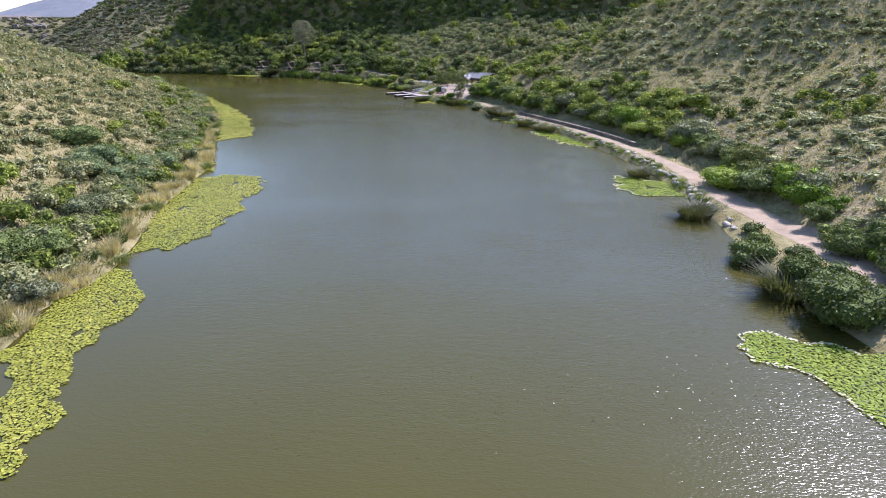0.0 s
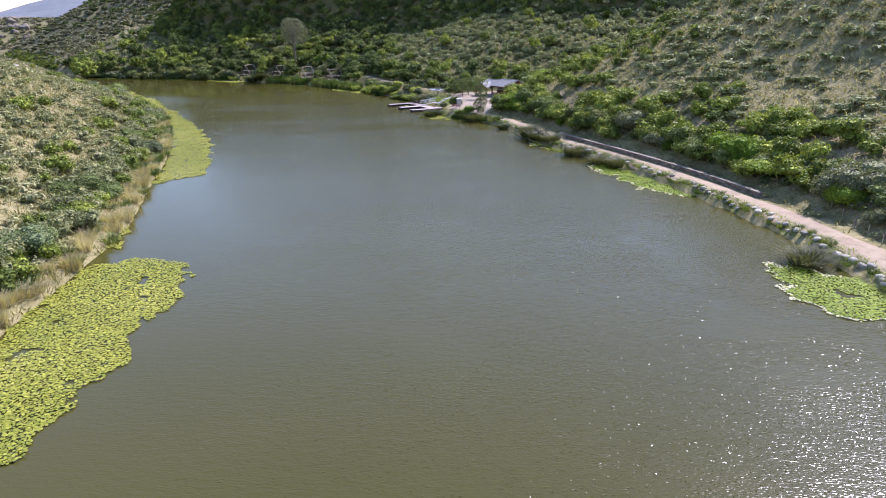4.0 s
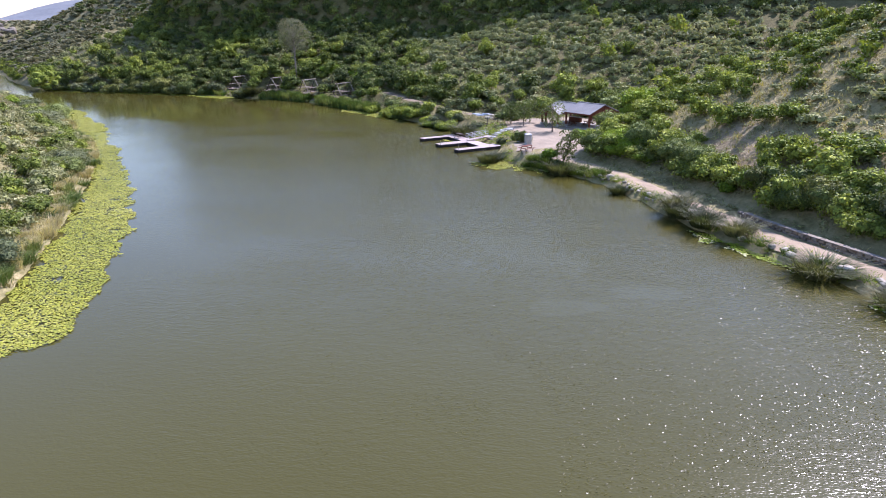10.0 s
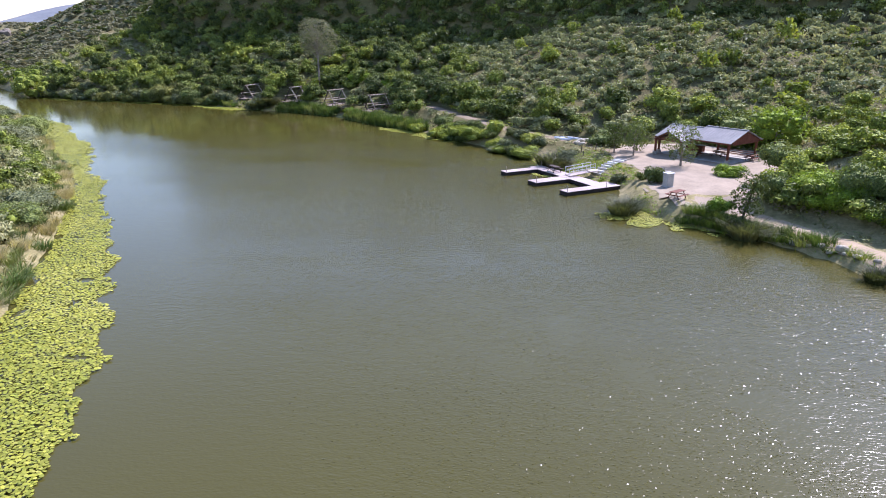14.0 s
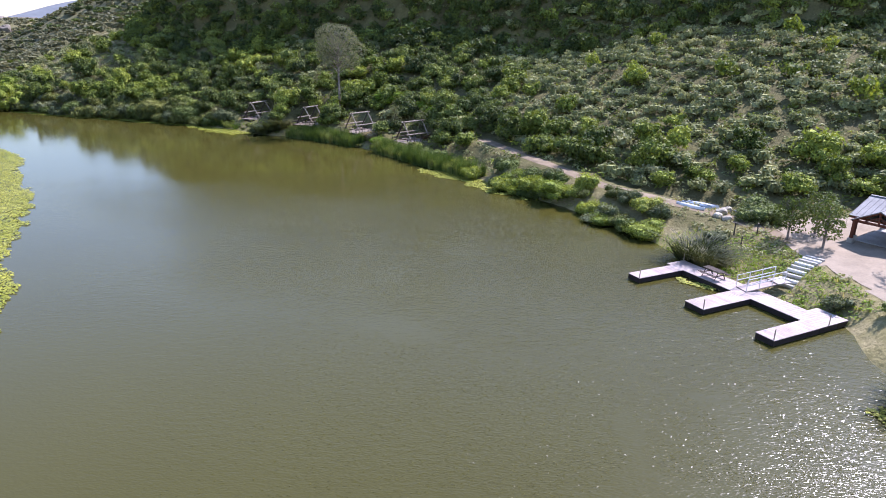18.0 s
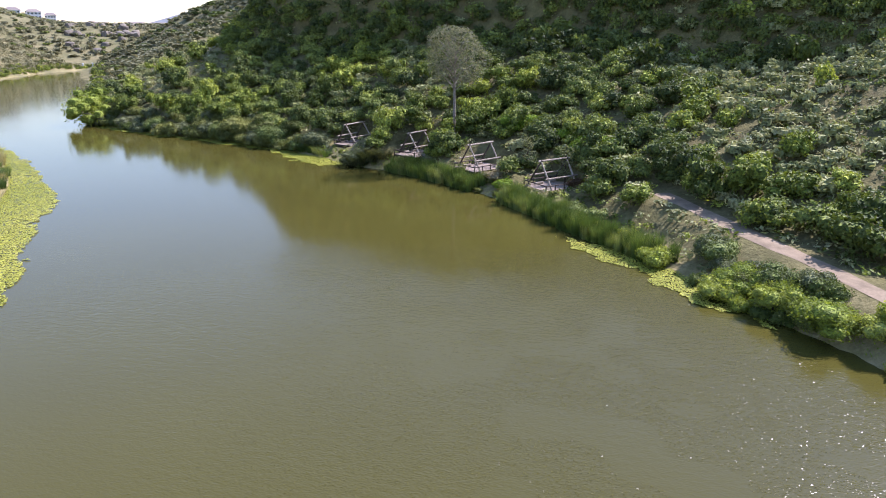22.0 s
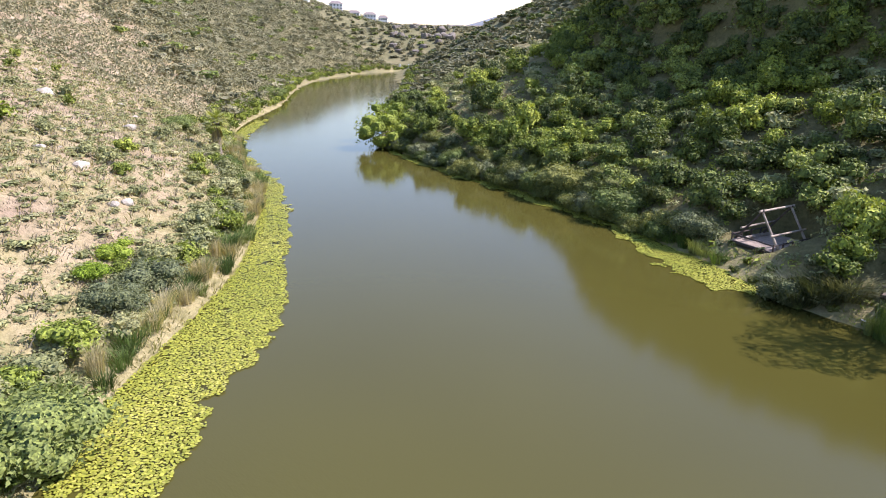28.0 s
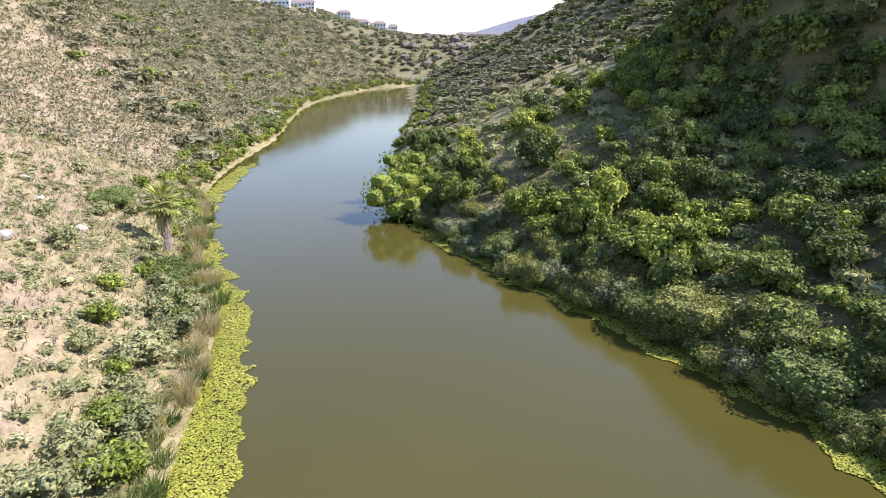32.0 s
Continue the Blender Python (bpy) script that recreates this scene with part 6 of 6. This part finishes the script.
for x, y, ax, ay, r in along_line(RIGHT, -25, 118, 1.75, 401):
    d = r.uniform(6.6, 9.0)
    kind = r.choice(("green", "green", "bright", "green", "grey", "olive", "bright"))
    w = r.uniform(2.2, 4.6) if r.random() < 0.75 else 1.5
    if y > 56:
        w = r.uniform(3.4, 5.6) if r.random() < 0.8 else 2.2
    if 38 < y < 56 and r.random() < 0.6:
        kind, w = "grey", r.uniform(1.0, 1.8)
    shrub(kind, x + ax * (d + 0.22 * w), y + ay * (d + 0.22 * w), w, w * r.uniform(0.62, 0.82), "shrubs above the path")
for x, y, ax, ay, r in along_line(RIGHT, 152, 262, 1.9, 402):
    if x < -150:
        continue
    for lo, hi in ((-0.4, 1.2), (1.8, 4.6)):
        d = r.uniform(lo, hi)
        X, Y = x + ax * d, y + ay * d
        dn, _, _ = near_line(np.array([X]), np.array([Y]), np.array(TRACK_NORTH, float))
        busy = any(math.hypot(X - cx, Y - cy) < 4.4 for cx, cy in SHELTERS)
        if dn[0] < 2.2 or busy or (X > -64 and X < -22 and r.random() < 0.55) or Y < 158:
            continue
        kind = r.choice(("green", "olive", "grey", "green", "willow") if X > -30 else ("green", "olive", "green", "olive", "grey"))
        w = r.uniform(1.8, 3.6) if X > -64 else r.uniform(2.8, 5.2)
        if any(math.hypot(X - cx, Y - cy) < 10.5 for cx, cy in SHELTERS):
            w = r.uniform(0.9, 1.5)
        shrub(kind, X, Y, w, w * r.uniform(0.6, 0.85), "shrubs along the wooded shore")
rows = [(x - ax * r.uniform(2.2, 6.0), y - ay * r.uniform(2.2, 6.0), r.uniform(2.2, 4.2)) for x, y, ax, ay, r in along_line(LEFT, -25, 240, 1.7, 403) if x > -185]
rows = np.array(rows)
rows = rows[np.hypot(rows[:, 0] + 155, rows[:, 1] - 224.3) > 4.5]
half = np.arange(len(rows)) % 3 == 0
for pick, mat, name in ((half, LEAF_GREEN_J, "bank_thicket"), (~half, LEAF_HEATH_J, "sage_scrub")):
    p = rows[pick]
    joined(name, SHRUB_NEAR, p[:, 0], p[:, 1], p[:, 2], 0.1 + 0.6 * np.random.RandomState(5).rand(len(p)), mat, "leafy shrubs lining the west shore", "shrubs", 295, tall=p[:, 2] * 0.85)

# ---- reeds and sedges ----
REEDS = {
    "sedge": (leaf_mesh("sedge_clump", blades(501, 520, 0.40, 1.0, 0.024, 0.5, 0.4), SEDGE), "dark arching sedge clump at the water's edge"),
    "cattail": (leaf_mesh("reed_clump", blades(502, 260, 0.46, 1.25, 0.026, 0.22, 0.15), REED), "upright green reed clump standing at the waterline"),
    "dryreed": (leaf_mesh("dry_reed_clump", blades(503, 260, 0.44, 1.1, 0.024, 0.35, 0.3), REED_DRY), "straw-coloured dry reed clump on the shore"),
    "mixed": (leaf_mesh("grass_clump", blades(504, 160, 0.46, 0.85, 0.032, 0.55, 0.4), REED), "tall green grass clump on the bank"),
}


def reeds(kind, x, y, w, h, group):
    me, label = REEDS[kind]
    ob = new(me.name.split(".")[0], me)
    ob.matrix_basis = pose(x, y, max(ground_at(x, y), 0.0) - 0.05, 0, 0, seeds.uniform(0, 360)) @ Matrix.Diagonal((w, w * seeds.uniform(0.8, 1.15), h, 1))
    return tagged(ob, label, "reeds" if kind != "sedge" else "sedge", group)


for x, y, w, h in ((30.9, 16.3, 3.6, 1.9), (30.2, -3.6, 4.0, 2.2), (30.6, 35.0, 2.8, 1.5), (12.4, 106.3, 2.0, 1.2), (16.2, 98.2, 3.2, 1.5), (16.0, 95.6, 3.4, 1.6), (7.4, 116.8, 3.4, 2.0), (-5.3, 149.4, 4.6, 2.4), (-4.6, 147.8, 3.0, 1.8),
                   (-66.8, 223.4, 4.2, 2.6), (-68.6, 222.8, 4.0, 2.4), (-65.0, 223.6, 3.6, 2.2), (16.9, 92.6, 3.8, 1.6), (21.2, 80.6, 3.8, 1.6), (23.5, 74.4, 3.4, 1.5), (25.0, 71.6, 3.0, 1.4), (18.6, 89.0, 3.0, 1.5), (-1.6, 124.6, 3.2, 1.8), (-0.6, 126.2, 2.6, 1.6)):
    reeds("sedge", x, y, w, h, "sedge clumps along the east shore")
for x, y, ax, ay, r in along_line(RIGHT, 183, 224, 0.8, 404):
    if -63 < x < -24 and not (-47 < x < -43):
        for d in (-0.5, 0.5, 1.5):
            reeds("cattail" if d < 1.6 else r.choice(("mixed", "cattail")), x + ax * (d + r.uniform(-0.3, 0.3)), y + ay * d, r.uniform(0.9, 1.5), r.uniform(1.0, 2.1) * (0.75 + 0.5 * math.sin(x * 1.7) ** 2), "reed bed below the shelters")
for x, y, ax, ay, r in along_line(RIGHT, 112, 121, 0.9, 405):
    for d in (0.5, 1.4):
        reeds("mixed", x + ax * d, y + ay * d, r.uniform(1.2, 1.8), r.uniform(0.9, 1.4), "grass clumps along the east shore")
for x, y, ax, ay, r in along_line(RIGHT, 228, 256, 2.0, 406):
    if x > -146:
        reeds("mixed", x + ax * 0.7, y + ay * 0.7, r.uniform(1.4, 2.2), r.uniform(1.4, 2.4), "grass clumps along the wooded shore")
for x, y, ax, ay, r in along_line(LEFT, -22, 250, 1.25, 407):
    if x < -185:
        continue
    d = -r.uniform(0.2, 2.4)
    dryish = 0.75 if y < 70 else (0.35 if y < 160 else 0.42)
    tall = r.uniform(0.8, 1.5) if y < 160 else r.uniform(1.1, 2.3)
    reeds("dryreed" if r.random() < dryish else "mixed", x + ax * d, y + ay * d, r.uniform(1.0, 1.9), tall, "reed clumps along the west shore")
for x, y, ax, ay, r in along_line(RIGHT, 20, 112, 1.3, 408):
    reeds("mixed", x + ax * r.uniform(0.3, 1.2), y + ay * 0.7, r.uniform(0.7, 1.3), r.uniform(0.4, 0.8), "grass clumps below the path")
LUSH = foliage("lush_ground_cover", (0.13, 0.22, 0.012), (0.22, 0.31, 0.02), (0.30, 0.36, 0.04), 0.4, joined=True)
for lo, hi, reach, seed in ((138, 156, 5.5, 409), (118, 129, 3.2, 410), (22, 62, 1.9, 411), (64, 118, 2.3, 412), (156, 182, 2.0, 413), (176, 240, 3.4, 414), (240, 258, 2.4, 415)):
    green_x, green_y, r = scatter(-24 if lo < 170 else -150, 36 if lo < 170 else -15, lo, hi, 0.36 if lo < 170 else 0.5, seed)
    k = ~inside(green_x, green_y, LAKE) & ~inside(green_x + 0.3, green_y, YARD) & (near_line(green_x, green_y, RS)[0] < reach) & (value_noise(green_x, green_y, 2.2, 31) > 0.32)
    joined("ground_cover", TUFT, green_x[k], green_y[k], 0.5 + 0.5 * r.rand(k.sum()), r.rand(k.sum()), LUSH, "lush bright green ground cover at the waterline", "ground cover", 290 + lo)


for lo, hi, gap, seed in ((-25, 110, 0.6, 421), (110, 245, 0.7, 422)):
    green_x, green_y, r = scatter(-175, -22, lo, hi, gap, seed)
    dl, _, _ = near_line(green_x, green_y, LS)
    k = ~inside(green_x, green_y, LAKE) & (dl < 2.6) & (value_noise(green_x, green_y, 2.2, 34) > 0.3)
    joined("grass", TUFT, green_x[k], green_y[k], 0.9 + 0.8 * r.rand(k.sum()), 0.1 + 0.6 * r.rand(k.sum()), GRASS_J, "green and straw-coloured grass at the west waterline", "grass", seed)
for x0, x1, y0, y1, seed in ((-7, 4.5, 136, 153, 431), (-6, 10, 117, 128, 432)):
    green_x, green_y, r = scatter(x0, x1, y0, y1, 0.6, seed)
    k = ~inside(green_x, green_y, LAKE) & ~inside(green_x, green_y, YARD) & (near_line(green_x, green_y, np.array(TRACK, float))[0] > 1.9) & (value_noise(green_x, green_y, 2.6, 32) > 0.22) & (near_line(green_x, green_y, np.array([(-2.4, 141.9), (-0.6, 142.4), (3.4, 145.8)]))[0] > 1.0)
    joined("ground_cover", LOW, green_x[k], green_y[k], 0.7 + 0.5 * r.rand(k.sum()), r.rand(k.sum()), LUSH, "bright green herbs between the yard and the water", "ground cover", seed, tall=0.25 + 0.3 * r.rand(k.sum()))


# ---- trees ----
def tree(x, y, h, w, mat, bark, label, seed, clumps=9, leaves=420, leaf=0.11, crown_from=0.4, lean=(0, 0), core=0.6, droop=0.0, trunk_r=None, high=0.82):
    """A tapered trunk that forks into limbs, each ending in a clump of leaf sprays."""
    t = thing("tree", pose(x, y, ground_at(x, y) - 0.1), label, "tree", "trees by the lake")
    r = random.Random(seed)
    tr = trunk_r or 0.028 * h
    top = Vector((lean[0], lean[1], h * high))
    bm = tube((0, 0, 0), top * 0.5, tr, tr * 0.7, 9)
    tube(top * 0.5, top, tr * 0.7, tr * 0.25, 7, bm)
    part("trunk", bm, bark, t)
    lumps = []
    for i in range(clumps):
        a = i * 2.4 + r.random() * 0.8
        u = crown_from + (0.97 - crown_from) * (i + 0.5) / clumps
        q = w / 2 * (0.45 + 0.5 * r.random()) * (1.15 - 0.75 * abs((u - crown_from) / (1 - crown_from) - 0.4))
        tip = Vector((math.cos(a) * q + lean[0] * u, math.sin(a) * q + lean[1] * u, h * u))
        part("limb", tube(top * min(0.95, u * 0.82 / high if high < 0.9 else u - 0.12), tip, tr * 0.35, tr * 0.1, 5), bark, t)
        lumps.append((*tip, w * ((0.17 if high > 0.9 else 0.23) + 0.10 * r.random()), 0.8))
    c = new("crown", leaf_mesh("crown", leafy(lumps, leaves, leaf if w > 3.5 else leaf * 1.6, seed, core=core if w > 3.5 else 0.0, droop=droop), mat))
    c.parent = t
    return t


GUM = foliage("grey_gum_leaves", (0.130, 0.140, 0.095), (0.165, 0.172, 0.122), (0.22, 0.22, 0.16), 0.4)
tree(-53.4, 226.6, 16.2, 8.0, GUM, BARK, "tall sparse grey gum tree with a bare pale trunk", 601, 34, 7000, 0.13, 0.58, core=0.0, trunk_r=0.26, high=0.95)
tree(3.7, 151.4, 3.9, 2.2, LEAF_GREEN, BARK, "young green broad-leaved tree at the gravel yard edge", 602, 16, 1260, 0.075, 0.3)
tree(5.8, 149.1, 4.2, 2.4, LEAF_GREEN, BARK, "young green broad-leaved tree at the gravel yard edge", 603, 17, 1380, 0.075, 0.3)
tree(7.4, 153.6, 4.2, 2.4, LEAF_GREEN, BARK, "young green broad-leaved tree behind the yard", 604, 16, 1260, 0.075, 0.3)
tree(9.9, 142.2, 5.4, 3.2, LEAF_GREEN, BARK, "young green broad-leaved tree in front of the pavilion", 605, 18, 1560, 0.075, 0.2)
tree(8.0, 119.6, 4.2, 2.6, LEAF_DARK, STEM, "dark leaning evergreen tree beside the path", 606, 16, 1560, 0.075, 0.2, lean=(1.4, 1.2))
tree(-40.4, 213.8, 4.6, 1.7, LEAF_GREY, STEM, "slender grey-green young tree behind the shelter", 607, 15, 780, 0.075, 0.15)
tree(-35.0, 210.2, 5.2, 1.9, LEAF_GREY, STEM, "slender grey-green young tree beside the shelter", 608, 15, 840, 0.075, 0.15)
tree(-147.0, 256.6, 6.8, 8.0, LEAF_WILLOW, BARK, "yellow-green willow leaning over the water", 609, 14, 900, 0.24, 0.2, lean=(-0.8, -1.0), droop=0.9)
tree(-152.5, 263.5, 7.4, 7.4, LEAF_WILLOW, BARK, "yellow-green willow on the point of the shore", 610, 14, 900, 0.24, 0.2, droop=0.9)
tree(-160.5, 271.5, 5.4, 5.0, LEAF_WILLOW, BARK, "yellow-green willow farther along the shore", 611, 12, 600, 0.24, 0.2, droop=0.7)
tree(27.0, 153.5, 5.6, 6.0, LEAF_BRIGHT, BARK, "broad bright green tree behind the pavilion", 612, 14, 900, 0.2, 0.25)
tree(24.5, 158.5, 5.0, 6.0, LEAF_GREEN, BARK, "broad green tree behind the pavilion", 613, 14, 900, 0.2, 0.25)

# fan palm on the west shore
PALM = foliage("palm_fronds", (0.20, 0.23, 0.05), (0.30, 0.32, 0.08), (0.42, 0.42, 0.14), 0.35)
palm = thing("palm_tree", pose(-155.0, 224.3, ground_at(-155.0, 224.3) - 0.1) @ Matrix.Diagonal((1.3, 1.3, 1.6, 1)), "short fan palm with a thick skirt of dead fronds", "palm tree")
part("trunk", tube((0, 0, 0), (0, 0, 3.6), 0.5, 0.36, 10), BARK, palm)
sk = mesh_from("skirt", *(lambda v, f, inner: (v * (1, 1, -1) + (0, 0, 3.5), f))(*blades(620, 150, 0.42, 2.4, 0.14, 0.10, 0.05)), [REED_DRY])
skirt = new("skirt", sk)
skirt.parent = palm
tagged(skirt, "shaggy dead frond skirt")
for i in range(26):
    a, up = i * 2.4, 0.95 - 0.062 * i
    bm = bmesh.new()
    d = Vector((math.cos(a) * math.cos(up), math.sin(a) * math.cos(up), math.sin(up)))
    sidev = d.cross(Vector((0, 0, 1))).normalized()
    base, hub = Vector((0, 0, 3.6)), Vector((0, 0, 3.6)) + d * 0.8
    tube(base, hub, 0.03, 0.02, 4, bm)
    for j in range(9):
        g = (j - 4) / 4 * 1.15
        tip = hub + (d * math.cos(g) + sidev * math.sin(g)) * 1.15 - Vector((0, 0, 0.10 + 0.12 * abs(g)))
        nrm = (tip - hub).cross(Vector((0, 0, 1))).normalized() * 0.12
        mid = (hub + tip) / 2
        vs = [bm.verts.new(p) for p in (hub, mid + nrm, tip, mid - nrm)]
        bm.faces.new(vs)
    part("frond", bm, PALM, palm)

# bare rock faces on the far gorge side
GORGE = surface("dark_gorge_rock", srgb(92, 86, 76), srgb(142, 132, 116), 0.2, 0.9, relief=0.3)
gorge_stones = [stone_mesh(s, 0.9) for s in (21, 22, 23)]
for me in gorge_stones:
    me.materials[0] = GORGE
for i in range(60):
    az, dist = 36.5 + 5.5 * rr.random(), 440 + 150 * rr.random()
    x, y = far_spot(az, dist)
    w = rr.uniform(3, 9)
    ob = new("rock_outcrop", gorge_stones[i % 3])
    ob.matrix_basis = pose(x, y, ground_at(x, y) + w * 0.1, rr.uniform(-20, 20), rr.uniform(-20, 20), rr.uniform(0, 360)) @ Matrix.Diagonal((w, w * 0.8, w * 0.9, 1))
    tagged(ob, "grey rock outcrop on the far gorge side", "rock", "rock outcrops in the gorge")
